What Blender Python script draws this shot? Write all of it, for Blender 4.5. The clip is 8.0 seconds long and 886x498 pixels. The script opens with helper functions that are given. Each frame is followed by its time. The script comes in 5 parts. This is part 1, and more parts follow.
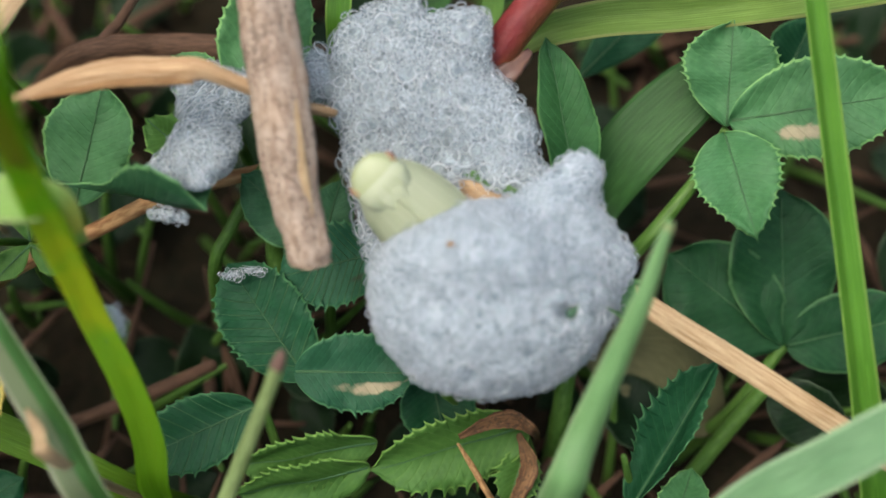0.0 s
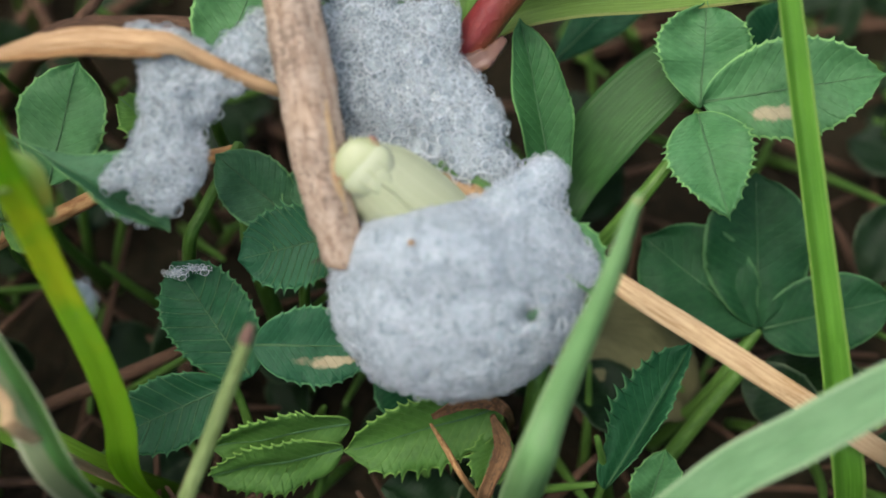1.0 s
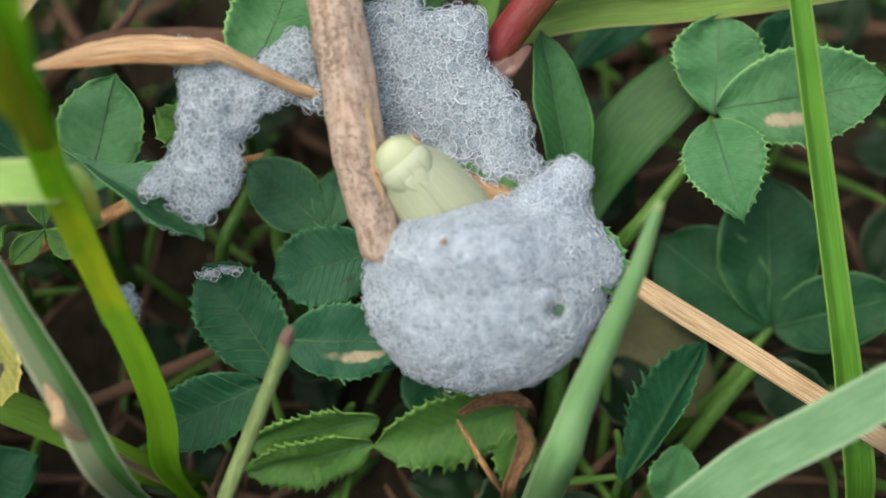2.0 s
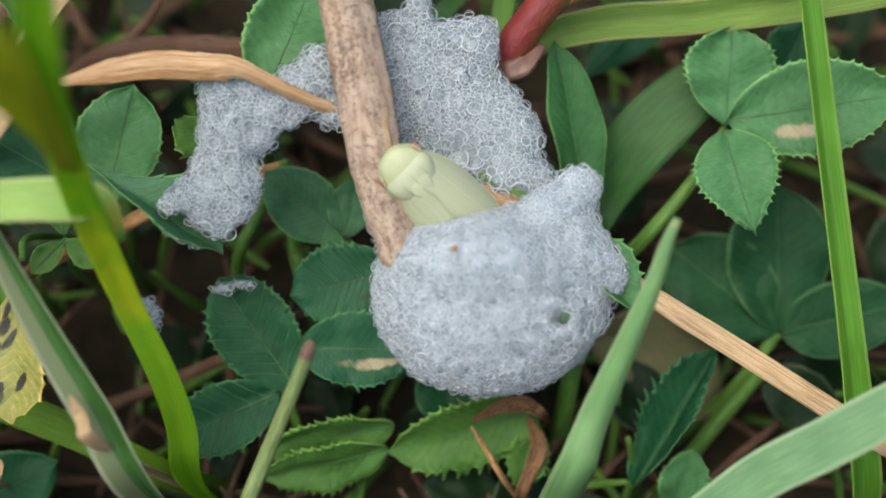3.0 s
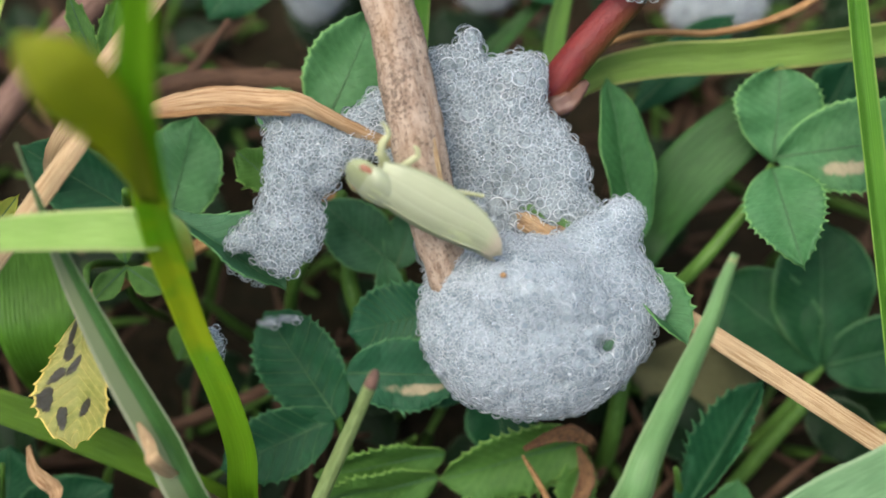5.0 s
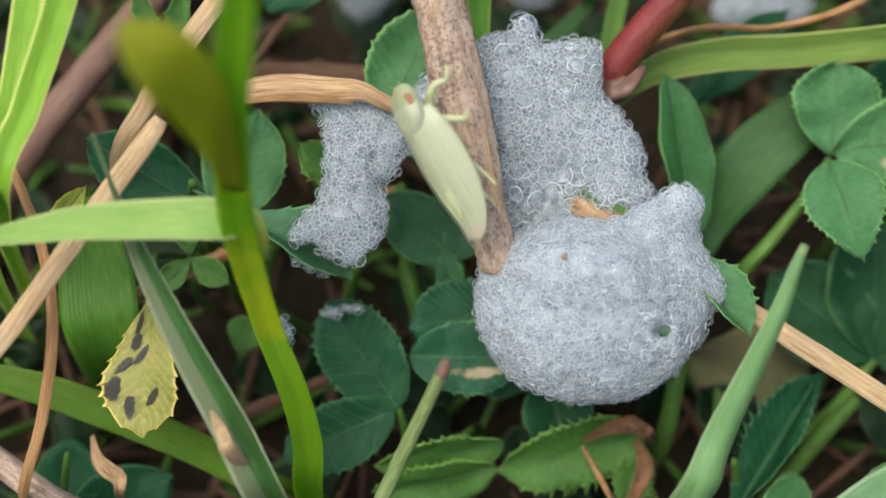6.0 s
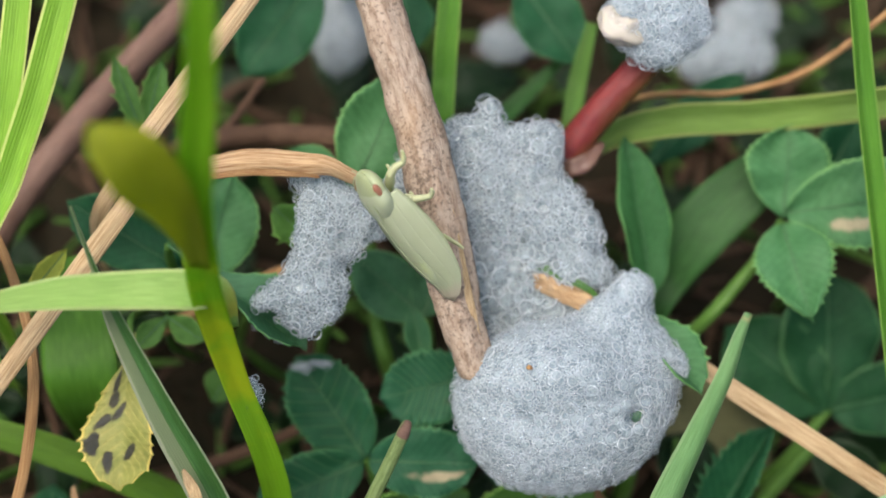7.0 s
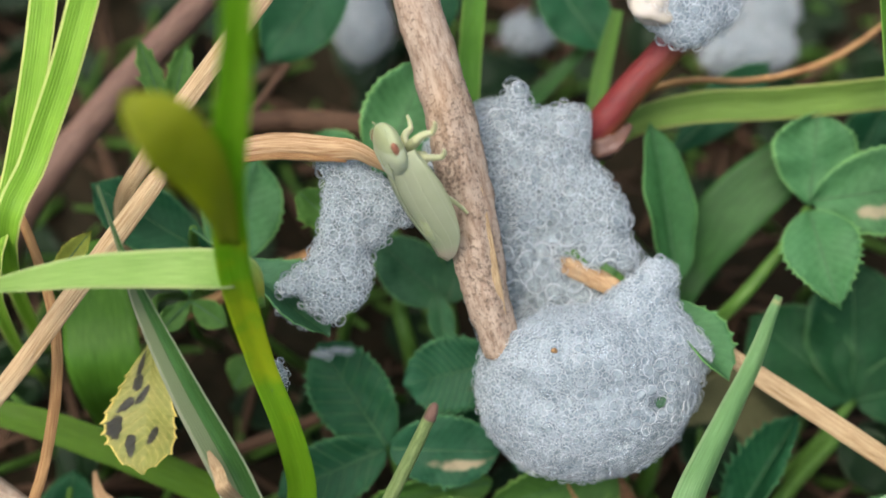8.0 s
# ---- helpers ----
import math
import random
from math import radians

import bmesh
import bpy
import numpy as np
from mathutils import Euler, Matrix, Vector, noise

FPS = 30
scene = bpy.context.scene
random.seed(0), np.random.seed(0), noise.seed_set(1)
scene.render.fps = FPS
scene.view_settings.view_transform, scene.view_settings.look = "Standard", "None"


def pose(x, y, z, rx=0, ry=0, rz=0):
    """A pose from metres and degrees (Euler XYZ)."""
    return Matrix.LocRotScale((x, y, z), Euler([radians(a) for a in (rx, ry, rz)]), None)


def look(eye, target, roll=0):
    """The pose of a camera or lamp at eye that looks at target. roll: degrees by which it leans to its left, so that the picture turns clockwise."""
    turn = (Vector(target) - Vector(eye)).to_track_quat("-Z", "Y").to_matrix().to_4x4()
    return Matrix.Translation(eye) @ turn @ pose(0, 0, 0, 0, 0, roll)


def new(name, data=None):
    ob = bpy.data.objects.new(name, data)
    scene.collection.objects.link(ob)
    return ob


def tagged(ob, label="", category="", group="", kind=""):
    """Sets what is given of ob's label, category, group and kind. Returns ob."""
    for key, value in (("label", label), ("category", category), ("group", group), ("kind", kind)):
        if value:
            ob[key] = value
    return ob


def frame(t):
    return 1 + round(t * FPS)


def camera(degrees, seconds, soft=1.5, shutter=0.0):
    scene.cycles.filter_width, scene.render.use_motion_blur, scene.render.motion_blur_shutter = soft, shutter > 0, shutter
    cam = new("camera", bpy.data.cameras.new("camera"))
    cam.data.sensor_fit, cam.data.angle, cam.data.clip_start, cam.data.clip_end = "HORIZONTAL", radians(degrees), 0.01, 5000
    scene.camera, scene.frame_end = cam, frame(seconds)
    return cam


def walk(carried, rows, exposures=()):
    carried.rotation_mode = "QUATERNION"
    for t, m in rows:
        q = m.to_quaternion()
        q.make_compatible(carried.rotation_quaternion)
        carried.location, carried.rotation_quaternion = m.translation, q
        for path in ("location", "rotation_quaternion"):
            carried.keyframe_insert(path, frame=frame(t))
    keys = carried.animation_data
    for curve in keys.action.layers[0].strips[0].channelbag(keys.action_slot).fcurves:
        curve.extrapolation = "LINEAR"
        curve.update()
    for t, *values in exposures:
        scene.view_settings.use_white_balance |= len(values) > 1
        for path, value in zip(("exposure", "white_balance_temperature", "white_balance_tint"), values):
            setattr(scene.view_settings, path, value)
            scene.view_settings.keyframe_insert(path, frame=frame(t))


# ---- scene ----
# Lengths are in millimetres in the slope frame: u to the right, v up the slope, w out of it; site() takes them into the world.
MM = 0.001
BASE = Matrix.Translation((0, 0, 0.014)) @ pose(0, 0, 0, 30)


def site(u, v, w, ru=0, rv=0, rw=0):
    return BASE @ pose(u * MM, v * MM, w * MM, ru, rv, rw)


# ---- camera ----
cam = camera(40, 8.0, soft=1.7)
cam.data.dof.use_dof = True
cam.data.dof.focus_distance = 0.0440
cam.data.dof.aperture_fstop = 31
PATH = [
    (0, pose(0.002724, -0.020354, 0.049092, 29.840, 0.717, 0.053)),
    (0.5, pose(0.003466, -0.020911, 0.048619, 29.915, 0.797, -0.209)),
    (1, pose(0.003535, -0.021416, 0.048430, 30.520, 0.473, 0.094)),
    (1.5, pose(0.002853, -0.022163, 0.049454, 30.551, 0.494, -0.254)),
    (3, pose(0.001625, -0.021064, 0.051367, 28.900, 0.138, -0.397)),
    (3.5, pose(-0.002798, -0.020946, 0.052525, 29.140, -0.343, -0.190)),
    (4, pose(0.001264, -0.021486, 0.052267, 29.446, -0.043, -0.489)),
    (4.2, pose(0.000884, -0.021127, 0.052311, 29.581, 0.045, -0.184)),
    (5.3, pose(-0.000581, -0.021383, 0.052274, 30.309, -0.344, 0.101)),
    (5.5, pose(-0.000407, -0.021499, 0.052122, 30.472, -0.445, 0.127)),
    (6, pose(-0.002872, -0.021838, 0.052344, 30.225, -0.279, 0.192)),
    (6.5, pose(-0.002784, -0.021474, 0.053257, 30.382, -0.520, 0.402)),
    (7, pose(-0.001493, -0.020955, 0.055206, 30.421, -0.269, 0.297)),
    (7.5, pose(-0.001598, -0.021641, 0.054902, 30.900, -0.106, 0.447)),
    (8, pose(-0.002336, -0.021708, 0.054461, 30.922, -0.268, 0.629)),
]
walk(cam, PATH)

# ---- light: a bright overcast sky ----
world = bpy.data.worlds.new("overcast")
scene.world = world
world.use_nodes = True
wn = world.node_tree.nodes
sky = wn.new("ShaderNodeTexSky")
sky.sky_type = "NISHITA"
sky.sun_disc = False
sky.sun_elevation = radians(71)
sky.sun_rotation = radians(248)
sky.air_density, sky.dust_density, sky.ozone_density = 1.0, 6.0, 1.0
world.node_tree.links.new(sky.outputs[0], wn["Background"].inputs[0])
wn["Background"].inputs[1].default_value = 0.12
sun = new("sun", bpy.data.lights.new("sun", "SUN"))
sun.data.energy, sun.data.angle, sun.data.color = 0.8, radians(50), (1.0, 0.97, 0.92)
sun.matrix_world = look((-0.3, -0.12, 0.95), (0, 0, 0))
scene.view_settings.exposure = 1.09


# ---- materials ----
class Mat:
    """A small node writer."""

    def __init__(self, name, rough=0.5, spec=0.4):
        self.m = bpy.data.materials.new(name)
        self.m.use_nodes = True
        self.t = self.m.node_tree
        self.b = self.t.nodes["Principled BSDF"]
        self.b.inputs["Roughness"].default_value = rough
        self.b.inputs["Specular IOR Level"].default_value = spec

    def link(self, a, b):
        self.t.links.new(a, b)

    def node(self, kind, **values):
        n = self.t.nodes.new("ShaderNode" + kind)
        for k, v in values.items():
            n.inputs[k].default_value = v
        return n

    def math(self, op, a, b=0.0):
        n = self.t.nodes.new("ShaderNodeMath")
        n.operation = op
        for i, v in enumerate((a, b)):
            if isinstance(v, (int, float)):
                n.inputs[i].default_value = v
            else:
                self.link(v, n.inputs[i])
        return n.outputs[0]

    def coords(self, kind="Object", scale=(1, 1, 1)):
        c = self.t.nodes.new("ShaderNodeTexCoord")
        mp = self.t.nodes.new("ShaderNodeMapping")
        mp.inputs["Scale"].default_value = scale
        self.link(c.outputs[kind], mp.inputs[0])
        return mp.outputs[0]

    def noise(self, scale, detail=4, rough=0.55, at=None):
        n = self.node("TexNoise", Scale=scale, Detail=detail, Roughness=rough)
        self.link(self.coords("Object") if at is None else at, n.inputs["Vector"])
        return n.outputs["Fac"]

    def ramp(self, fac, *stops):
        n = self.t.nodes.new("ShaderNodeValToRGB")
        e = n.color_ramp.elements
        while len(e) < len(stops):
            e.new(0.5)
        for el, (p, c) in zip(e, stops):
            el.position = p
            el.color = (*c, 1) if len(c) == 3 else c
        self.link(fac, n.inputs[0])
        return n.outputs[0]

    def mix(self, fac, a, b, kind="MIX"):
        n = self.t.nodes.new("ShaderNodeMix")
        n.data_type = "RGBA"
        n.blend_type = kind
        for i, v in ((0, fac), (6, a), (7, b)):
            if isinstance(v, (int, float)):
                n.inputs[i].default_value = v
            elif isinstance(v, tuple):
                n.inputs[i].default_value = (*v, 1)
            else:
                self.link(v, n.inputs[i])
        return n.outputs[2]

    def colour(self, c):
        if isinstance(c, tuple):
            self.b.inputs["Base Color"].default_value = (*c, 1)
        else:
            self.link(c, self.b.inputs["Base Color"])

    def bump(self, height, distance=0.05, strength=0.6):
        n = self.node("Bump", Strength=strength, Distance=distance * MM)
        self.link(height, n.inputs["Height"])
        self.link(n.outputs[0], self.b.inputs["Normal"])
        return n.outputs[0]

    def sheer(self, share, colour):
        """Thin leaf: some light comes through."""
        tr = self.t.nodes.new("ShaderNodeBsdfTranslucent")
        if isinstance(colour, tuple):
            tr.inputs[0].default_value = (*colour, 1)
        else:
            self.link(colour, tr.inputs[0])
        mx = self.t.nodes.new("ShaderNodeMixShader")
        mx.inputs[0].default_value = share
        out = self.t.nodes["Material Output"]
        self.link(self.b.outputs[0], mx.inputs[1])
        self.link(tr.outputs[0], mx.inputs[2])
        self.link(mx.outputs[0], out.inputs[0])

    def split_uv(self):
        s = self.t.nodes.new("ShaderNodeSeparateXYZ")
        c = self.t.nodes.new("ShaderNodeTexCoord")
        self.link(c.outputs["UV"], s.inputs[0])
        return s.outputs[0], s.outputs[1]


def leaf_material(name, dark, light, vein=0.35, patch=None, scar=(0.50, 0.44, 0.27), spots=(), stretch=1.0, rough=0.5, painted_sheen=0.18, spec=0.24):
    """Leaflet: slanting side veins, mottling, a thin pale margin; patch is a dead streak at (along, across, radius), spots are black marks (along, across, half length, half width, turn)."""
    m = Mat(name, rough, spec)
    s, t = m.split_uv()
    a = m.math("ABSOLUTE", t)
    n = m.noise(900, 5)
    fine = m.noise(7000, 3)
    col = m.mix(m.math("MULTIPLY", n, 1.0), dark, light)
    mott = m.noise(3600, 4, 0.6)
    col = m.mix(m.ramp(mott, (0.36, (0.45, 0.45, 0.45)), (0.5, (0, 0, 0))), col, tuple(c * 0.62 for c in dark))
    col = m.mix(m.ramp(mott, (0.55, (0, 0, 0)), (0.7, (0.3, 0.3, 0.3))), col, tuple(min(1, c * 1.4 + 0.008) for c in light))
    wob = m.math("MULTIPLY", n, 0.03)
    ph = m.math("ADD", m.math("SUBTRACT", s, m.math("MULTIPLY", a, 0.24)), wob)
    saw = m.math("FRACT", m.math("MULTIPLY", ph, 13.0))
    tri = m.math("ABSOLUTE", m.math("SUBTRACT", saw, 0.5))
    ridge = m.math("POWER", m.math("MULTIPLY", tri, 2.0), 9.0)
    trough = m.math("POWER", m.math("SUBTRACT", 1.0, m.math("MULTIPLY", tri, 2.0)), 3.0)
    col = m.mix(m.math("MULTIPLY", trough, 0.22), col, tuple(c * 0.6 for c in dark))
    col = m.mix(m.math("MULTIPLY", ridge, vein * 0.6), col, tuple(min(1, c * k + 0.012) for c, k in zip(light, (2.2, 1.7, 1.6))))
    # A bluish sky sheen is painted into the colour in soft patches.
    grey = m.noise(420, 3, 0.5)
    col = m.mix(m.ramp(grey, (0.48, (0, 0, 0)), (0.70, (painted_sheen,) * 3)), col, tuple(c * k + 0.015 for c, k in zip(light, (1.15, 1.25, 1.4))))
    rim = m.math("GREATER_THAN", m.math("ADD", a, m.math("MULTIPLY", fine, 0.05)), 0.968)
    col = m.mix(m.math("MULTIPLY", rim, 0.75), col, tuple(min(1, c * k + 0.05) for c, k in zip(light, (2.3, 2.0, 1.3))))
    if patch:
        ps, pt, pr = patch
        d = m.math("ADD", m.math("POWER", m.math("MULTIPLY", m.math("SUBTRACT", s, ps), stretch), 2.0),
                   m.math("POWER", m.math("MULTIPLY", m.math("SUBTRACT", t, pt), 0.9), 2.0))
        d = m.math("ADD", m.math("SQRT", d), m.math("MULTIPLY", m.math("SUBTRACT", m.noise(1800, 5), 0.5), pr * 2.2))
        col = m.mix(m.ramp(d, (max(0.0, pr - 0.04), (1, 1, 1)), (pr + 0.03, (0, 0, 0))), col, m.mix(m.noise(2600, 4), scar, tuple(c * 0.5 for c in scar)))
    near = None
    for ss, st, la, lb, turn in spots:
        ds, dt = m.math("SUBTRACT", s, ss), m.math("MULTIPLY", m.math("SUBTRACT", t, st), 0.3)
        c, d = math.cos(radians(turn)), math.sin(radians(turn))
        p = m.math("ADD", m.math("MULTIPLY", ds, c / la), m.math("MULTIPLY", dt, d / la))
        q = m.math("SUBTRACT", m.math("MULTIPLY", dt, c / lb), m.math("MULTIPLY", ds, d / lb))
        e = m.math("SQRT", m.math("ADD", m.math("MULTIPLY", p, p), m.math("MULTIPLY", q, q)))
        near = e if near is None else m.math("MINIMUM", near, e)
    if near is not None:
        edge = m.math("ADD", near, m.math("MULTIPLY", m.math("SUBTRACT", m.noise(2600, 5, 0.7), 0.5), 1.5))
        inside = m.ramp(edge, (0.80, (1, 1, 1)), (1.0, (0, 0, 0)))
        col = m.mix(m.math("MULTIPLY", inside, 0.95), col, m.mix(fine, (0.010, 0.011, 0.014), (0.05, 0.053, 0.062)))
    m.colour(col)
    h = m.math("ADD", m.math("MULTIPLY", ridge, -1.0), m.math("ADD", m.math("MULTIPLY", fine, 0.4), m.math("MULTIPLY", mott, 1.2)))
    m.bump(h, 0.05, 0.55)
    m.sheer(0.28, tuple(min(1, c * 1.6) for c in light))
    return m.m


def blade_material(name, dark, light, edge=None, tail=None, half=None, ribs=9.0, rough=0.4, through_light=0.25):
    """Grass: fine ribs along the blade, mottled; edge is the colour of the margins, tail that towards the far end, half
    a paler colour painted on a fold's lit side.
    """
    m = Mat(name, rough, 0.22)
    s, t = m.split_uv()
    n = m.noise(600, 4, at=m.coords("Object"))
    fine = m.noise(5000, 3)
    col = m.mix(n, dark, light)
    cmb = m.t.nodes.new("ShaderNodeCombineXYZ")
    m.link(m.math("MULTIPLY", s, 7.0), cmb.inputs[0])
    m.link(m.math("MULTIPLY", t, 9.0), cmb.inputs[1])
    streak = m.noise(1.5, 5, 0.6, cmb.outputs[0])
    col = m.mix(m.ramp(streak, (0.38, (0.55, 0.55, 0.55)), (0.52, (0, 0, 0))), col, tuple(c * 0.6 for c in dark))
    col = m.mix(m.ramp(streak, (0.54, (0, 0, 0)), (0.68, (0.5, 0.5, 0.5))), col, tuple(min(1, c * 1.35 + 0.02) for c in light))
    if half:
        col = m.mix(m.math("MULTIPLY", m.math("GREATER_THAN", t, 0.25), 0.85), col, half)
    rib = m.math("ABSOLUTE", m.math("SUBTRACT", m.math("FRACT", m.math("MULTIPLY", t, ribs)), 0.5))
    col = m.mix(m.math("MULTIPLY", rib, 0.35), col, tuple(c * 0.55 for c in dark))
    if edge:
        far = m.math("GREATER_THAN", m.math("ADD", m.math("ABSOLUTE", t), m.math("MULTIPLY", fine, 0.1)), 0.9)
        col = m.mix(m.math("MULTIPLY", far, 0.7), col, edge)
    if tail:
        k = m.ramp(m.math("ADD", s, m.math("MULTIPLY", m.math("SUBTRACT", n, 0.5), 0.6)), (tail[1], (0, 0, 0)), (tail[2], (1, 1, 1)), (tail[3], (1, 1, 1)), (tail[4], (0, 0, 0)))
        col = m.mix(k, col, tail[0])
    m.colour(col)
    m.bump(m.math("ADD", rib, m.math("MULTIPLY", fine, 0.4)), 0.06, 0.5)
    m.sheer(through_light, tuple(min(1, c * 1.6) for c in light))
    return m.m


def straw_material(name, dark, light, grain=(6.0, 26.0), fleck=None, bark=False, rough=0.62, flank=None):
    """Dead stems: long fibres, stains and dark flecks."""
    m = Mat(name, rough, 0.25)
    s, t = m.split_uv()
    cmb = m.t.nodes.new("ShaderNodeCombineXYZ")
    m.link(m.math("MULTIPLY", s, grain[0]), cmb.inputs[0])
    m.link(m.math("MULTIPLY", t, grain[1]), cmb.inputs[1])
    fib = m.noise(1.6, 6, 0.65, cmb.outputs[0])
    big = m.noise(420, 3, at=m.coords("Object"))
    fine = m.noise(6500, 4, at=m.coords("Object"))
    col = m.ramp(fib, (0.40, dark), (0.58, light))
    col = m.mix(m.math("MULTIPLY", big, 0.6), col, tuple((a + b) * 0.42 for a, b in zip(dark, light)))
    if fleck:
        k = m.ramp(m.math("ADD", m.math("MULTIPLY", fine, 0.75), m.math("MULTIPLY", big, 0.3)), (0.54, (0, 0, 0)), (0.66, (1, 1, 1)))
        col = m.mix(m.math("MULTIPLY", k, 0.7), col, fleck)
    if bark:
        crack = m.noise(0.9, 8, 0.75, cmb.outputs[0])
        col = m.mix(m.math("MULTIPLY", m.ramp(crack, (0.34, (1, 1, 1)), (0.44, (0, 0, 0))), 0.6), col, (0.11, 0.07, 0.045))
        warm = m.noise(160, 3, at=m.coords("Object"))
        col = m.mix(m.math("MULTIPLY", m.ramp(warm, (0.5, (0, 0, 0)), (0.62, (1, 1, 1))), 0.32), col, (0.42, 0.27, 0.14))
    if flank:
        k = m.ramp(m.math("ADD", t, m.math("MULTIPLY", m.math("SUBTRACT", big, 0.5), 0.3)), (0.26, (0, 0, 0)), (0.48, (1, 1, 1)))
        col = m.mix(m.math("MULTIPLY", k, 0.85), col, flank)
    m.colour(col)
    m.bump(m.math("ADD", fib, m.math("MULTIPLY", fine, 0.5)), 0.12, 0.8)
    return m.m


LEAF_GREEN = leaf_material("leaf_green", (0.046, 0.158, 0.052), (0.088, 0.243, 0.090), 0.2)
LEAF_DRAPE = leaf_material("leaf_drape", (0.030, 0.118, 0.052), (0.062, 0.185, 0.078), 0.3, painted_sheen=0.25)
LEAF_UPRIGHT = leaf_material("leaf_upright", (0.028, 0.115, 0.030), (0.055, 0.18, 0.055), 0.2)
# Darker copy of the leaf green, with shade put into the colour.
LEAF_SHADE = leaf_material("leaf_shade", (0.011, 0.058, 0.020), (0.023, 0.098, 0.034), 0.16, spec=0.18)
LEAF_DARK = leaf_material("leaf_dark", (0.010, 0.066, 0.025), (0.022, 0.112, 0.044), 0.32, painted_sheen=0.08, spec=0.18)
LEAF_RIBBED = leaf_material("leaf_ribbed", (0.012, 0.080, 0.033), (0.026, 0.125, 0.056), 0.75, painted_sheen=0.25, spec=0.2, patch=(0.35, -0.5, 0.055), scar=(0.05, 0.03, 0.012))
# Leaf green taken nearly black: the shade near the soil, as colour.
LEAF_LOW_SHADED = leaf_material("leaf_low_shaded", (0.006, 0.022, 0.007), (0.013, 0.038, 0.011), 0.1)
TAN = straw_material("tan_leaf", (0.26, 0.13, 0.05), (0.60, 0.43, 0.24), (4.0, 4.0), bark=True)
LEAF_BRIGHT = leaf_material("leaf_bright", (0.051, 0.143, 0.023), (0.096, 0.226, 0.045), 0.25)
LEAF_PATCH = leaf_material("leaf_patch", (0.046, 0.158, 0.052), (0.088, 0.243, 0.090), 0.2, patch=(0.40, 0.45, 0.15))
LEAF_STREAK = leaf_material("leaf_streak", (0.012, 0.073, 0.032), (0.028, 0.122, 0.056), 0.32, painted_sheen=0.08, spec=0.18, patch=(0.66, 0.42, 0.13), stretch=0.55)
LEAF_YELLOWISH = leaf_material("leaf_yellowish", (0.20, 0.26, 0.03), (0.36, 0.40, 0.06), 0.2)
LEAF_YELLOW = leaf_material("leaf_yellow", (0.16, 0.24, 0.045), (0.40, 0.36, 0.115), 0.5, painted_sheen=0.3, spots=(
    (0.10, 0.10, 0.085, 0.034, 10), (0.24, 0.50, 0.12, 0.042, -12), (0.38, 0.38, 0.075, 0.056, 0), (0.46, 0.10, 0.10, 0.034, 38),
    (0.55, 0.55, 0.09, 0.044, 50), (0.71, 0.75, 0.10, 0.062, 20), (0.84, 0.40, 0.10, 0.042, 22), (0.75, -0.25, 0.10, 0.036, 40)))
BLADE_GREEN = blade_material("blade_green", (0.06, 0.19, 0.015), (0.12, 0.30, 0.03), edge=(0.22, 0.38, 0.07))
BLADE_BLUE = blade_material("blade_blue", (0.10, 0.235, 0.095), (0.185, 0.345, 0.165), edge=(0.30, 0.43, 0.24))
BLADE_TUBE = blade_material("blade_tube", (0.115, 0.265, 0.085), (0.21, 0.375, 0.16), edge=(0.28, 0.42, 0.20), tail=((0.34, 0.36, 0.16), -0.02, 0.0, 0.02, 0.07), ribs=5.0, rough=0.34)
BLADE_PALE = blade_material("blade_pale", (0.20, 0.38, 0.07), (0.34, 0.50, 0.15), edge=(0.42, 0.5, 0.2), tail=((0.45, 0.44, 0.08), 0.80, 0.96, 0.99, 1.0))
BLADE_LIME = blade_material("blade_lime", (0.14, 0.32, 0.012), (0.25, 0.46, 0.025), tail=((0.42, 0.48, 0.02), 0.44, 0.56, 0.60, 0.72), through_light=0.5)
BLADE_EDGED = blade_material("blade_edged", (0.17, 0.36, 0.025), (0.29, 0.52, 0.055), edge=(0.62, 0.64, 0.22), ribs=5)
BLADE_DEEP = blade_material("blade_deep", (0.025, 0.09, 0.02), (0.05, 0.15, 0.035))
# Paler half: light on one face of the fold, put into colour.
BLADE_FOLD = blade_material("blade_fold", (0.035, 0.11, 0.025), (0.07, 0.18, 0.045), edge=(0.30, 0.33, 0.22), half=(0.20, 0.24, 0.13))
BLADE_YELLOWISH = blade_material("blade_yellowish", (0.24, 0.28, 0.016), (0.37, 0.41, 0.028), through_light=0.5)
BLADE_OLIVE = blade_material("blade_olive", (0.12, 0.22, 0.035), (0.21, 0.34, 0.07), edge=(0.34, 0.36, 0.12))
BLADE_BACK = blade_material("blade_back", (0.055, 0.16, 0.012), (0.10, 0.25, 0.028))
BLADE_MOSS = blade_material("blade_moss", (0.062, 0.15, 0.010), (0.12, 0.235, 0.018))
STALK_GREEN = blade_material("stalk_green", (0.07, 0.17, 0.03), (0.13, 0.26, 0.05))
RIB = blade_material("leaf_rib", (0.06, 0.155, 0.065), (0.095, 0.21, 0.09))
STALK_PALE = blade_material("stalk_pale", (0.16, 0.24, 0.08), (0.28, 0.36, 0.15))
STEM_DRY = straw_material("stem_dry", (0.25, 0.175, 0.12), (0.46, 0.37, 0.28), (2.6, 13.0), fleck=(0.07, 0.05, 0.035), bark=True)
STRAW = straw_material("straw", (0.30, 0.18, 0.075), (0.62, 0.48, 0.28), (5.0, 4.5))
STRAW_RUST = straw_material("straw_rust", (0.22, 0.10, 0.035), (0.52, 0.32, 0.14), (5.0, 5.0))
# Dull brown straw, its colour lowered further for shade close to the soil.
STRAW_DULL_SHADED = straw_material("straw_dull_shaded", (0.05, 0.028, 0.016), (0.165, 0.095, 0.056))
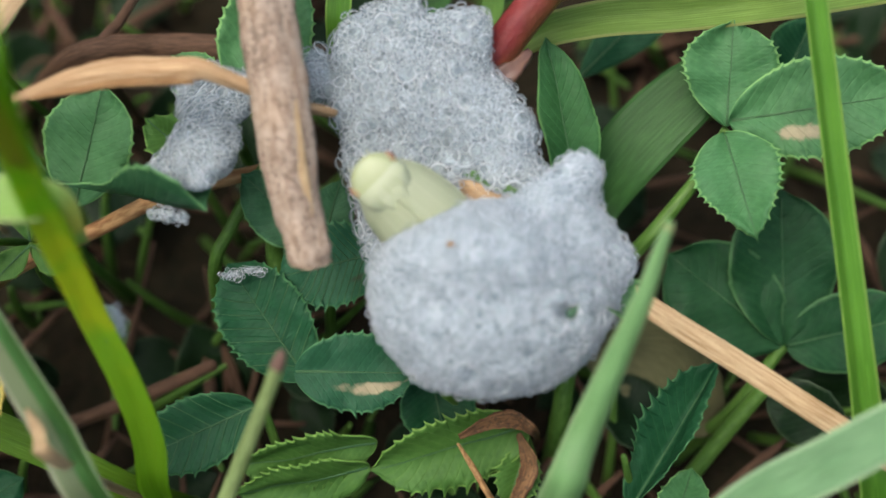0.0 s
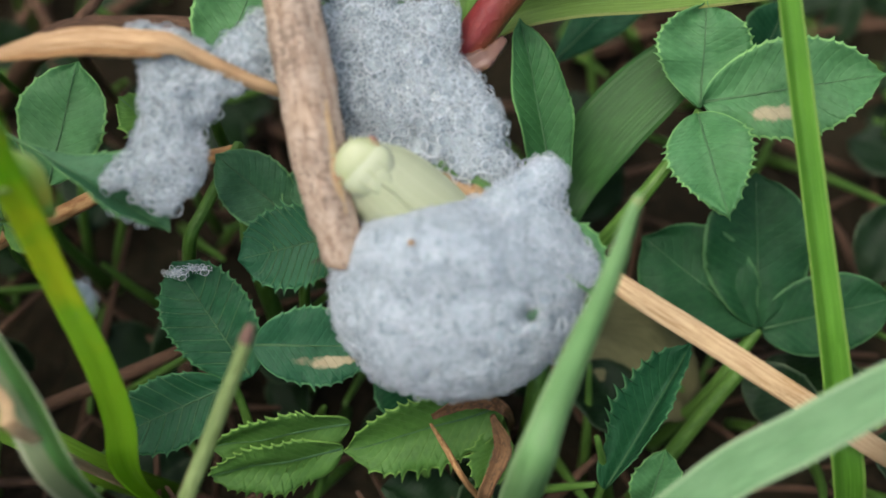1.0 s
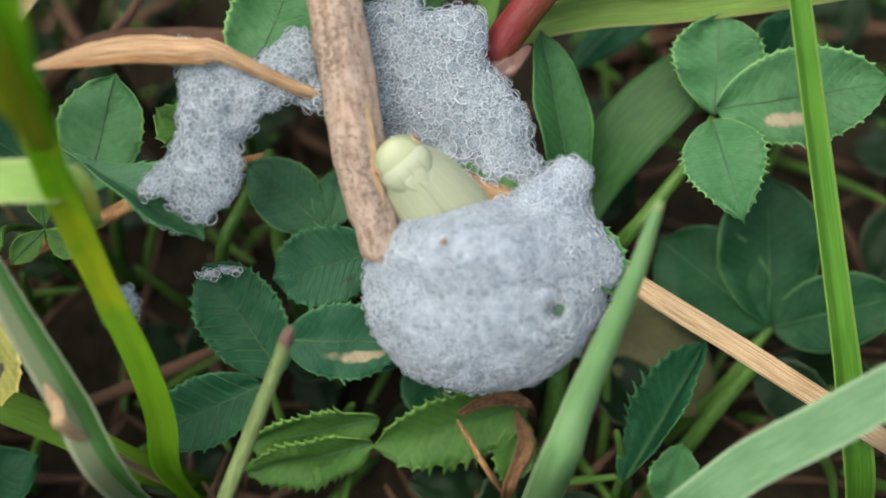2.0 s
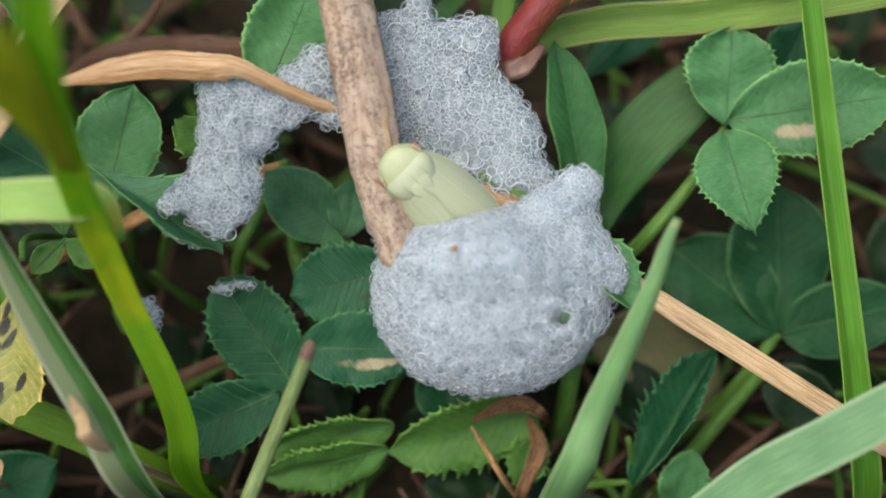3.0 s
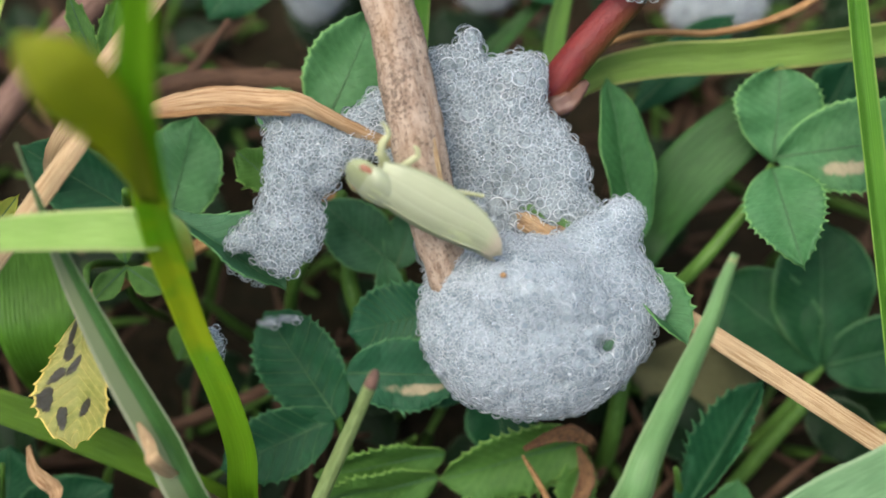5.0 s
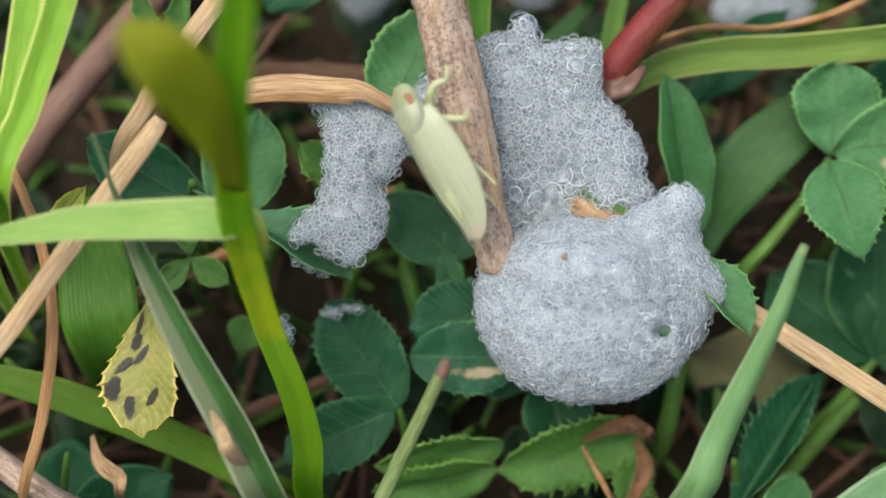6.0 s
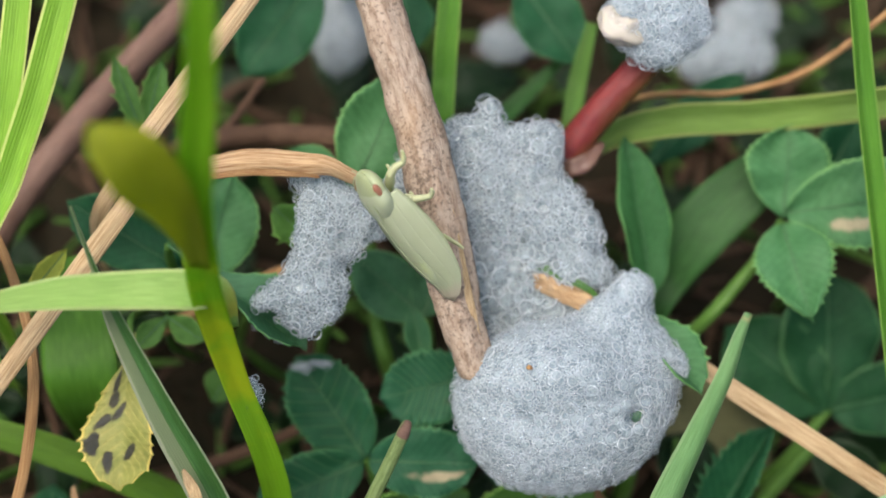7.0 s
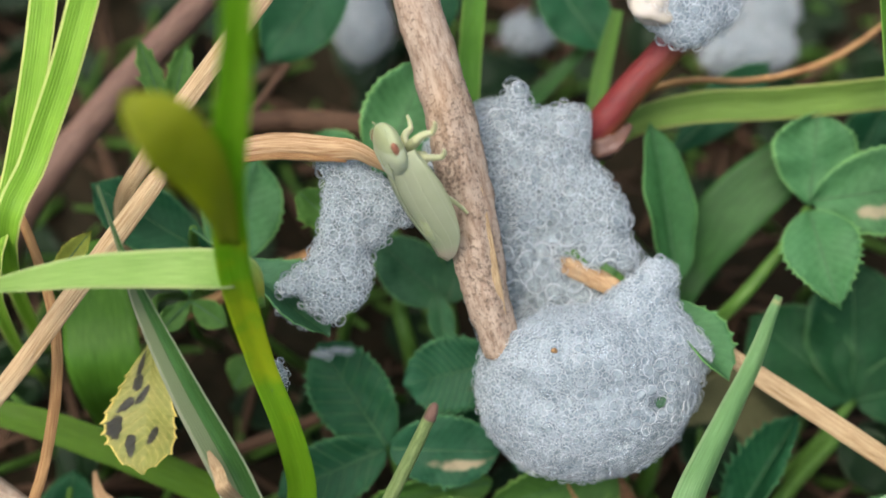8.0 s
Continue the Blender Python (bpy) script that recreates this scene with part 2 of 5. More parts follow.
BEIGE = straw_material("beige_leaf", (0.11, 0.115, 0.05), (0.20, 0.20, 0.095))
CRUMBLE = straw_material("crumpled_leaf", (0.06, 0.028, 0.013), (0.24, 0.13, 0.055), (4.0, 3.0), fleck=(0.03, 0.02, 0.012), bark=True)
RED = straw_material("red_stem", (0.135, 0.016, 0.018), (0.20, 0.032, 0.028), (1.0, 6.0), rough=0.34, flank=(0.15, 0.085, 0.025))
PURPLE = straw_material("purple_stem", (0.13, 0.072, 0.055), (0.24, 0.15, 0.11), rough=0.45)


def soil_material():
    m = Mat("soil", 0.9, 0.15)
    big = m.noise(90, 6)
    fine = m.noise(1500, 6, 0.65)
    col = m.ramp(fine, (0.3, (0.006, 0.0045, 0.003)), (0.7, (0.036, 0.022, 0.013)))
    col = m.mix(m.math("MULTIPLY", big, 0.5), col, (0.03, 0.035, 0.015))
    m.colour(col)
    m.bump(m.math("ADD", fine, big), 0.6, 0.9)
    return m.m


SOIL = soil_material()


def froth_material(name, pale, deep, cell, glow, clear=0.0):
    """Fine wet froth: packed cells, their film edges painted pale and middles dark for the light they catch; light
    spreads through it.
    """
    m = Mat(name, 0.3, 0.35)
    at = m.coords("Object")
    warp = m.node("TexNoise", Scale=1400.0, Detail=2.0)
    m.link(at, warp.inputs["Vector"])
    bent = m.t.nodes.new("ShaderNodeVectorMath")
    bent.operation = "MULTIPLY_ADD"
    m.link(warp.outputs["Color"], bent.inputs[0])
    bent.inputs[1].default_value = (0.00022,) * 3
    m.link(at, bent.inputs[2])
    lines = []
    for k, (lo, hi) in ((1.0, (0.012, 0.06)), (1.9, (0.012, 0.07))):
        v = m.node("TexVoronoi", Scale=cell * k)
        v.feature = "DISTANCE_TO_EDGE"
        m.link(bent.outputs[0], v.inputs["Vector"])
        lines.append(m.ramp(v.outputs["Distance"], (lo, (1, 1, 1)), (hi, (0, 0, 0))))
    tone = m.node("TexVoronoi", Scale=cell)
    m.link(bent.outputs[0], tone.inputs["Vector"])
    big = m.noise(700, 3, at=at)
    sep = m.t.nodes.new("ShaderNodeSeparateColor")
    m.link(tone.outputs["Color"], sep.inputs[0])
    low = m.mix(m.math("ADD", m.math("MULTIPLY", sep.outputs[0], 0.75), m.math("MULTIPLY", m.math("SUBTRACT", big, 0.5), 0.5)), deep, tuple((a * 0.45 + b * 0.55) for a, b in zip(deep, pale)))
    # Brightness of the film edges is mixed into the colour here.
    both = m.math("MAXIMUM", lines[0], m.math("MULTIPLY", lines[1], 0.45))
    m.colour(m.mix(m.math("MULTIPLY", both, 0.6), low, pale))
    m.bump(m.math("ADD", lines[0], m.math("MULTIPLY", lines[1], 0.4)), 0.05, 0.6)
    m.b.inputs["Subsurface Weight"].default_value = glow
    m.b.inputs["Subsurface Radius"].default_value = (0.0016, 0.0017, 0.0018)
    m.b.inputs["Subsurface Scale"].default_value = 1.0
    if clear:
        see = m.t.nodes.new("ShaderNodeBsdfTransparent")
        mx = m.t.nodes.new("ShaderNodeMixShader")
        gap = m.math("MULTIPLY", m.math("SUBTRACT", 1.0, both), m.math("MULTIPLY", m.math("ADD", sep.outputs[1], 0.3), clear))
        m.link(gap, mx.inputs[0])
        m.link(m.b.outputs[0], mx.inputs[1])
        m.link(see.outputs[0], mx.inputs[2])
        m.link(mx.outputs[0], m.t.nodes["Material Output"].inputs[0])
    return m.m


def film_material(name="bubble_film", white=0.035, ior=1.36):
    """A thin wet film: clear in the middle, bright where it is seen edge on."""
    m = bpy.data.materials.new(name)
    m.use_nodes = True
    t = m.node_tree
    t.nodes.remove(t.nodes["Principled BSDF"])
    clear = t.nodes.new("ShaderNodeBsdfTransparent")
    clear.inputs[0].default_value = (0.97, 0.985, 0.99, 1)
    milk = t.nodes.new("ShaderNodeBsdfDiffuse")
    milk.inputs[0].default_value = (0.9, 0.93, 0.95, 1)
    gloss = t.nodes.new("ShaderNodeBsdfGlossy")
    gloss.inputs["Roughness"].default_value = 0.08
    gloss.inputs[0].default_value = (0.92, 0.95, 0.98, 1)
    fr = t.nodes.new("ShaderNodeFresnel")
    fr.inputs[0].default_value = ior
    a = t.nodes.new("ShaderNodeMixShader")
    a.inputs[0].default_value = white
    b = t.nodes.new("ShaderNodeMixShader")
    t.links.new(clear.outputs[0], a.inputs[1])
    t.links.new(milk.outputs[0], a.inputs[2])
    t.links.new(fr.outputs[0], b.inputs[0])
    t.links.new(a.outputs[0], b.inputs[1])
    t.links.new(gloss.outputs[0], b.inputs[2])
    t.links.new(b.outputs[0], t.nodes["Material Output"].inputs[0])
    return m


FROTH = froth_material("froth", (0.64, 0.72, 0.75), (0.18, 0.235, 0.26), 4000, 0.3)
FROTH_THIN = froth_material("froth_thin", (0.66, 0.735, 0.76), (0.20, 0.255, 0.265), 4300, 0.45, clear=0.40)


def wall_material():
    """The wet collar where a bubble meets its neighbours; its pale colour stands in for refracted light."""
    m = Mat("bubble_wall", 0.12, 0.5)
    m.colour((0.90, 0.945, 0.96))
    m.sheer(0.45, (0.86, 0.90, 0.92))
    return m.m


WALL = wall_material()
FILM = film_material("bubble_film", 0.04, 1.17)
FILM_CLEAR = film_material("bubble_film_clear", 0.02, 1.19)


def skin_material(name, a, b, scale=1500, rough=0.4, sub=0.3):
    m = Mat(name, rough, 0.4)
    n = m.noise(scale, 4, at=m.coords("Object"))
    col = m.mix(n, a, b)
    m.bump(n, 0.02, 0.4)
    m.colour(col)
    m.b.inputs["Subsurface Weight"].default_value = sub
    m.b.inputs["Subsurface Radius"].default_value = (0.0005, 0.0005, 0.0002)
    return m.m



def wing_material():
    """A soft new wing: milky, ribbed, light comes through it and the body shows dimly under it."""
    m = Mat("pale_wing", 0.3, 0.45)
    s, t = m.split_uv()
    n = m.noise(700, 4, at=m.coords("Object"))
    fine = m.noise(4200, 4, at=m.coords("Object"))
    col = m.mix(n, (0.40, 0.455, 0.27), (0.55, 0.595, 0.42))
    bend = m.math("ADD", m.math("MULTIPLY", t, 4.2), m.math("MULTIPLY", m.math("SINE", m.math("MULTIPLY", s, 4.0)), 0.35))
    k = m.math("ABSOLUTE", m.math("SUBTRACT", m.math("FRACT", bend), 0.5))
    k = m.math("POWER", m.math("MULTIPLY", k, 2.0), 10.0)
    line = k
    col = m.mix(m.math("MULTIPLY", line, 0.4), col, (0.68, 0.72, 0.54))
    tip = m.ramp(m.math("ADD", s, m.math("MULTIPLY", n, 0.1)), (0.93, (0, 0, 0)), (1.03, (0.7, 0.7, 0.7)))
    col = m.mix(tip, col, (0.55, 0.44, 0.36))
    m.colour(col)
    m.bump(m.math("ADD", line, m.math("ADD", n, m.math("MULTIPLY", fine, 0.6))), 0.035, 0.6)
    m.sheer(0.3, (0.60, 0.68, 0.42))
    see = m.t.nodes.new("ShaderNodeBsdfTransparent")
    see.inputs[0].default_value = (0.93, 0.97, 0.88, 1)
    mx = m.t.nodes.new("ShaderNodeMixShader")
    mx.inputs[0].default_value = 0.07
    out = m.t.nodes["Material Output"]
    m.link(out.inputs[0].links[0].from_socket, mx.inputs[1])
    m.link(see.outputs[0], mx.inputs[2])
    m.link(mx.outputs[0], out.inputs[0])
    return m.m


HULL = skin_material("pale_green_skin", (0.36, 0.42, 0.22), (0.46, 0.51, 0.31), 1500, 0.4, 0.45)
HEAD = skin_material("head_skin", (0.25, 0.30, 0.14), (0.36, 0.40, 0.24), 1300, 0.36, 0.2)
SHIELD = skin_material("pronotum_skin", (0.30, 0.35, 0.205), (0.43, 0.47, 0.32), 1200, 0.36, 0.2)
WING = wing_material()
EYE = skin_material("rust_eye", (0.22, 0.075, 0.04), (0.38, 0.18, 0.11), 4000, 0.25, 0.1)
JOINT = skin_material("pink_joint", (0.10, 0.05, 0.035), (0.19, 0.11, 0.08))
SLOUGH = skin_material("shed_skin", (0.34, 0.31, 0.25), (0.48, 0.45, 0.39))
SHIN = skin_material("pale_leg", (0.36, 0.39, 0.20), (0.46, 0.48, 0.29))


# ---- builders ----
def thing(name, label, category, at=(0, 0, 0), group="", kind=""):
    ob = new(name)
    ob.empty_display_size = 0.001
    ob.matrix_world = site(*at)
    ob["pivot"] = at
    return tagged(ob, label, category, group, kind)


def mesh_of(name, verts, faces, uvs=None, origin=(0, 0, 0)):
    me = bpy.data.meshes.new(name)
    v = (np.asarray(verts, float) - np.asarray(origin, float)) * MM
    me.from_pydata(v.tolist(), [], faces)
    if uvs is not None:
        layer = me.uv_layers.new(name="UVMap")
        idx = np.empty(len(me.loops), dtype=np.int32)
        me.loops.foreach_get("vertex_index", idx)
        layer.data.foreach_set("uv", np.asarray(uvs, np.float32)[idx].ravel())
    me.polygons.foreach_set("use_smooth", [True] * len(me.polygons))
    me.update()
    return me


def part(name, data, material, parent, label=""):
    """data: (verts, faces, uvs) in slope millimetres, or a ready mesh."""
    if isinstance(data, tuple):
        data = mesh_of(name, *data, origin=parent_pivot(parent))
    if not data.materials:
        data.materials.append(material)
    ob = new(name, data)
    ob.parent = parent
    return tagged(ob, label)


def parent_pivot(ob):
    while ob.parent:
        ob = ob.parent
    return tuple(ob["pivot"])


def spline(points, n):
    """Catmull-Rom through rows of any width."""
    p = np.asarray(points, float)
    p = np.vstack([2 * p[0] - p[1], p, 2 * p[-1] - p[-2]])
    out = []
    k = len(p) - 3
    for x in np.linspace(0, k, n):
        i = min(int(x), k - 1)
        f = x - i
        a, b, c, d = p[i:i + 4]
        out.append(0.5 * (2 * b + (c - a) * f + (2 * a - 5 * b + 4 * c - d) * f * f + (3 * b - a - 3 * c + d) * f ** 3))
    return np.array(out)


def unit(v):
    return v / (np.linalg.norm(v, axis=-1, keepdims=True) + 1e-12)


def along(path, facing=(0, 0, 1), twist=0.0):
    """Tangent, side and normal along a path; the normal leans to facing and is turned by twist (degrees, or start and end)."""
    t = unit(np.gradient(path, axis=0))
    f = np.asarray(facing, float)
    n = unit(f - t * (t @ f)[:, None])
    s = np.cross(t, n)
    a0, a1 = twist if isinstance(twist, tuple) else (twist, twist)
    a = np.radians(np.linspace(a0, a1, len(path)))[:, None]
    return t, np.cos(a) * s + np.sin(a) * n, np.cos(a) * n - np.sin(a) * s


def ribbon(points, n=28, fold=0.25, arch=0.0, twist=0.0, thick=0.12, facing=(0, 0, 1), seed=0, ragged=0.0):
    """A blade through rows (u, v, w, width): V-shaped by fold, with thickness."""
    rnd = np.random.RandomState(seed)
    rows = spline(points, n)
    path, width = rows[:, :3], np.maximum(rows[:, 3], 0.04)
    t, s, nm = along(path, facing, twist)
    m = 9
    verts, uvs, faces = [], [], []
    xs = np.linspace(-1, 1, m)
    wav = np.cumsum(rnd.randn(n, 2), axis=0) * ragged
    for layer in (0, 1):
        for i in range(n):
            for x in xs:
                h = fold * abs(x) * width[i] / 2 - arch * x * x * width[i] / 2
                e = 1 + (wav[i, 0] if x < 0 else wav[i, 1]) * abs(x)
                d = -layer * thick * (1 - 0.7 * abs(x) ** 3)
                verts.append(path[i] + s[i] * x * e * width[i] / 2 + nm[i] * (h + d))
                uvs.append((i / (n - 1), x))
    q = n * m
    for i in range(n - 1):
        for j in range(m - 1):
            a = i * m + j
            faces.append((a, a + 1, a + m + 1, a + m))
            faces.append((q + a, q + a + m, q + a + m + 1, q + a + 1))
        for a, b in ((i * m, i * m + m), (i * m + 2 * m - 1, i * m + m - 1)):
            faces.append((a, b, q + b, q + a))
    for j in range(m - 1):
        faces.append((j + 1, j, q + j, q + j + 1))
        a = (n - 1) * m + j
        faces.append((a, a + 1, q + a + 1, q + a))
    return verts, faces, uvs


def tube(points, n=28, sides=14, rough=0.0, seed=0, flat=1.0, cut=False):
    """A stalk through rows (u, v, w, radius), lumpy by rough, capped; cut leaves a flat end."""
    rows = spline(points, n)
    path, rad = rows[:, :3], np.maximum(rows[:, 3], 0.02)
    t, s, nm = along(path)
    verts, uvs, faces = [], [], []
    for i in range(n):
        for j in range(sides):
            a = 2 * math.pi * j / sides
            k = rad[i]
            if rough:
                p = Vector((math.cos(a) * 2.2 + seed * 7.3, math.sin(a) * 2.2, i * 0.22))
                k *= 1 + rough * noise.noise(p) + rough * 0.6 * noise.noise(p * 3.1) + rough * 0.5 * math.sin(a * 5 + seed)
            verts.append(path[i] + (s[i] * math.cos(a) + nm[i] * math.sin(a) * flat) * k)
            uvs.append((i / (n - 1) * n / 14, j / sides))
    for i in range(n - 1):
        for j in range(sides):
            a, b = i * sides + j, i * sides + (j + 1) % sides
            faces.append((a, b, b + sides, a + sides))
    for i, rev in ((0, True), (n - 1, False)):
        c = len(verts)
        out = -t[i] if rev else t[i]
        verts.append(path[i] + out * rad[i] * (0.05 if cut else 0.5))
        uvs.append((i / (n - 1), 0.5))
        for j in range(sides):
            a, b = i * sides + j, i * sides + (j + 1) % sides
            faces.append((b, a, c) if rev else (a, b, c))
    return verts, faces, uvs


def leaf_surface(base, tip, width, fold=0.2, sag=0.3, roll=0.0, wide=0.58, blunt=0.75, seed=0, lean=0.0, wave=0.085, rib=0.005):
    """A leaflet's upper face as a function of x (0 at the base, 1 at the tip) and y (-1 to 1 across): its place there, half width, side and way."""
    base, tip = np.asarray(base, float), np.asarray(tip, float)
    length = np.linalg.norm(tip - base)
    t = (tip - base) / length
    n = np.array((0, lean, 1.0))
    n = unit(n - t * (n @ t))
    s = np.cross(t, n)
    r = math.radians(roll)
    s, n = math.cos(r) * s + math.sin(r) * n, math.cos(r) * n - math.sin(r) * s
    q = math.log(0.5) / math.log(wide)

    def at(x, y, grow=0.0, on=0.0, up=0.0):
        prof = math.sin(math.pi * min(1, x) ** q) ** blunt if 0 < x < 1 else 0.0
        edge = abs(y) ** 3
        half = width / 2 * max(prof, 0.03) * (1 + grow * edge)
        wv = wave * width * (noise.noise(Vector((x * 3 + seed * 5.1, y * 1.6, seed))) + 0.35 * edge * math.sin(x * 17 + seed))
        ridge = -rib * width * max(0.0, math.cos(2 * math.pi * 13 * (x - 0.24 * abs(y)))) ** 3
        z = fold * abs(y) * half - sag * length * 0.5 * x * x + wv + ridge
        return base + t * (x * length + on * edge * length) + s * y * half + n * (z + up)

    return at


def leaflet(base, tip, width, teeth=13, tooth=0.05, start=0.25, thick=0.07, seed=0, rows=0, **kw):
    """A toothed leaflet from base to tip: folded along its midrib, sagging and wavy, with small sharp uneven teeth and a point at the tip."""
    at = leaf_surface(base, tip, width, seed=seed, **kw)
    teeth *= 0.78
    nl, m = rows or max(84, int(teeth * 9)), 13
    verts, uvs, faces = [], [], []
    for layer in (0, 1):
        for i in range(nl + 1):
            x = i / nl
            for j in range(m):
                y = -1 + 2 * j / (m - 1)
                side = 3.7 if y < 0 else 9.1
                saw = (x * teeth + 0.42 * noise.noise(Vector((x * teeth * 0.7, side + seed, 1.5)))) % 1.0
                big = 0.6 + 0.8 * noise.noise(Vector((x * 5.0, side + seed, 7.7))) ** 2 * 3
                jag = tooth * big * (1.15 * max(0.0, (saw - 0.5) / 0.5) ** 1.8 - 0.3 * math.sin(math.pi * saw)) if start < x < 0.985 else 0.0
                point = 0.035 if i == nl else 0.0
                p = np.array(at(x, y * (0.4 if i == nl else 1), jag * 1.5, jag * 0.16, -layer * thick))
                if point:
                    p = p + (np.asarray(tip, float) - np.asarray(base, float)) * point
                verts.append(p)
                uvs.append((x, y))
    k = (nl + 1) * m
    for i in range(nl):
        for j in range(m - 1):
            a = i * m + j
            faces.append((a, a + 1, a + m + 1, a + m))
            faces.append((k + a, k + a + m, k + a + m + 1, k + a + 1))
        for a, b in ((i * m, i * m + m), (i * m + 2 * m - 1, i * m + m - 1)):
            faces.append((a, b, k + b, k + a))
    return verts, faces, uvs


def leaf_ribs(parent, d, seed, count=0):
    """The midrib of a leaflet, and count side veins a side, standing out a little from its face (none below 0)."""
    kw = {k: v for k, v in d.items() if k not in ("teeth", "tooth", "start", "thick", "rows")}
    at = leaf_surface(seed=seed, **kw)
    if count < 0:
        return
    part("midrib", tube([(*at(x, 0.0, up=0.012), 0.045 * (1.15 - x)) for x in np.linspace(0.02, 0.97, 12)], n=20, sides=6), RIB, parent)
    for side in (1, -1):
        for k in range(count):
            x = 0.10 + 0.70 * k / count
            part("vein", tube([(*at(x + 0.22 * y, side * y, up=0.010), 0.022 * (1.1 - y * 0.6)) for y in (0.02, 0.3, 0.6, 0.93)], n=9, sides=5), RIB, parent)


def grass(name, label, points, material, group="grass blades", **kw):
    """One blade as a thing of its own."""
    pivot = tuple(float(x) for x in points[-1][:3])
    root = thing(name, label, "grass", pivot, group)
    part("blade", ribbon(points, **kw), material, root)
    return root


def stalk(name, label, category, points, material, group="", **kw):
    pivot = tuple(float(x) for x in points[-1][:3])
    root = thing(name, label, category, pivot, group)
    part("stalk", tube(points, **kw), material, root)
    return root


def clover(label, leaves, stalk_points, materials, group="clover leaves", ribs=()):
    """A clover leaf: leaflets (dicts for leaflet()) on one stalk."""
    pivot = tuple(float(x) for x in stalk_points[-1][:3])
    root = thing("clover_leaf", label, "leaf", pivot, group)
    part("stalk", tube(stalk_points, n=18, sides=10), STALK_GREEN, root)
    made = []
    for i, d in enumerate(leaves):
        seed = i + len(label) * 0.37
        made.append(part("leaflet", leaflet(seed=seed, **d), materials[i % len(materials)], root))
        leaf_ribs(made[-1], d, seed, ribs[i] if i < len(ribs) else 0)
    return root, made


BALL_MESH = {}
NEIGHBOURS = [(a, b, c) for a in (-1, 0, 1) for b in (-1, 0, 1) for c in (-1, 0, 1)]


def bubble_parts(level, around, across, tube_share):
    """A unit bubble: its film, and the thin collar round its waist, as arrays of places and faces."""
    bm = bmesh.new()
    bmesh.ops.create_icosphere(bm, subdivisions=level, radius=1.0)
    v0 = np.array([tuple(v.co) for v in bm.verts])
    f0 = np.array([tuple(v.index for v in f.verts) for f in bm.faces])
    bm.free()
    ring, quads = [], []
    for i in range(around):
        a = 2 * math.pi * i / around
        for j in range(across):
            b = 2 * math.pi * j / across
            k = 0.95 + tube_share * math.cos(b)
            ring.append((k * math.cos(a), k * math.sin(a), 0.22 + tube_share * math.sin(b)))
            p, q = i * across, (i + 1) % around * across
            quads.append((p + j, q + j, q + (j + 1) % across, p + (j + 1) % across))
    return v0, f0, np.array(ring), np.array(quads)


def bubble_mesh():
    if "m" not in BALL_MESH:
        v0, f0, ring, quads = bubble_parts(2, 18, 5, 0.065)
        me = bpy.data.meshes.new("bubble")
        me.from_pydata((np.vstack([v0, ring]) * MM).tolist(), [], f0.tolist() + (quads + len(v0)).tolist())
        me.polygons.foreach_set("use_smooth", [True] * len(me.polygons))
        me.polygons.foreach_set("material_index", [0] * len(f0) + [1] * len(quads))
        me.materials.append(FILM)
        me.materials.append(WALL)
        BALL_MESH["m"] = me
        BALL_MESH["fine"] = bubble_parts(1, 12, 4, 0.08)
    return BALL_MESH["m"]


def froth_shape(blobs, step):
    """The smooth union of ellipsoids (u, v, w and three radii) as front and back heights over a grid."""
    B = np.asarray(blobs, float)
    lo, hi = (B[:, :2] - B[:, 3:5] * 1.3).min(0), (B[:, :2] + B[:, 3:5] * 1.3).max(0)
    us, vs = np.arange(lo[0], hi[0], step), np.arange(lo[1], hi[1], step)
    U, V = np.meshgrid(us, vs, indexing="ij")
    flat = ((U[..., None] - B[:, 0]) / B[:, 3]) ** 2 + ((V[..., None] - B[:, 1]) / B[:, 4]) ** 2

    def field(w):
        return np.exp(-2.4 * (flat + ((w[..., None] - B[:, 2]) / B[:, 5]) ** 2 - 1)).sum(-1)

    weight = np.exp(-2.4 * flat)
    mid = (weight * B[:, 2]).sum(-1) / (weight.sum(-1) + 1e-12)
    ripple = np.array([[0.13 * noise.noise(Vector((u * 1.3, v * 1.3, 5))) + 0.05 * noise.noise(Vector((u * 3.1, v * 3.1, 9))) for v in vs] for u in us])
    inside = field(mid) > 1 + ripple * 1.5
    sides = []
    for sign in (1, -1):
        near, far = mid.copy(), mid + sign * 2.2 * B[:, 5].max()
        for _ in range(26):
            half = (near + far) / 2
            on = field(half) > 1
            near, far = np.where(on, half, near), np.where(on, far, half)
        sides.append(near + sign * ripple)
    return U, V, sides[0], sides[1], inside


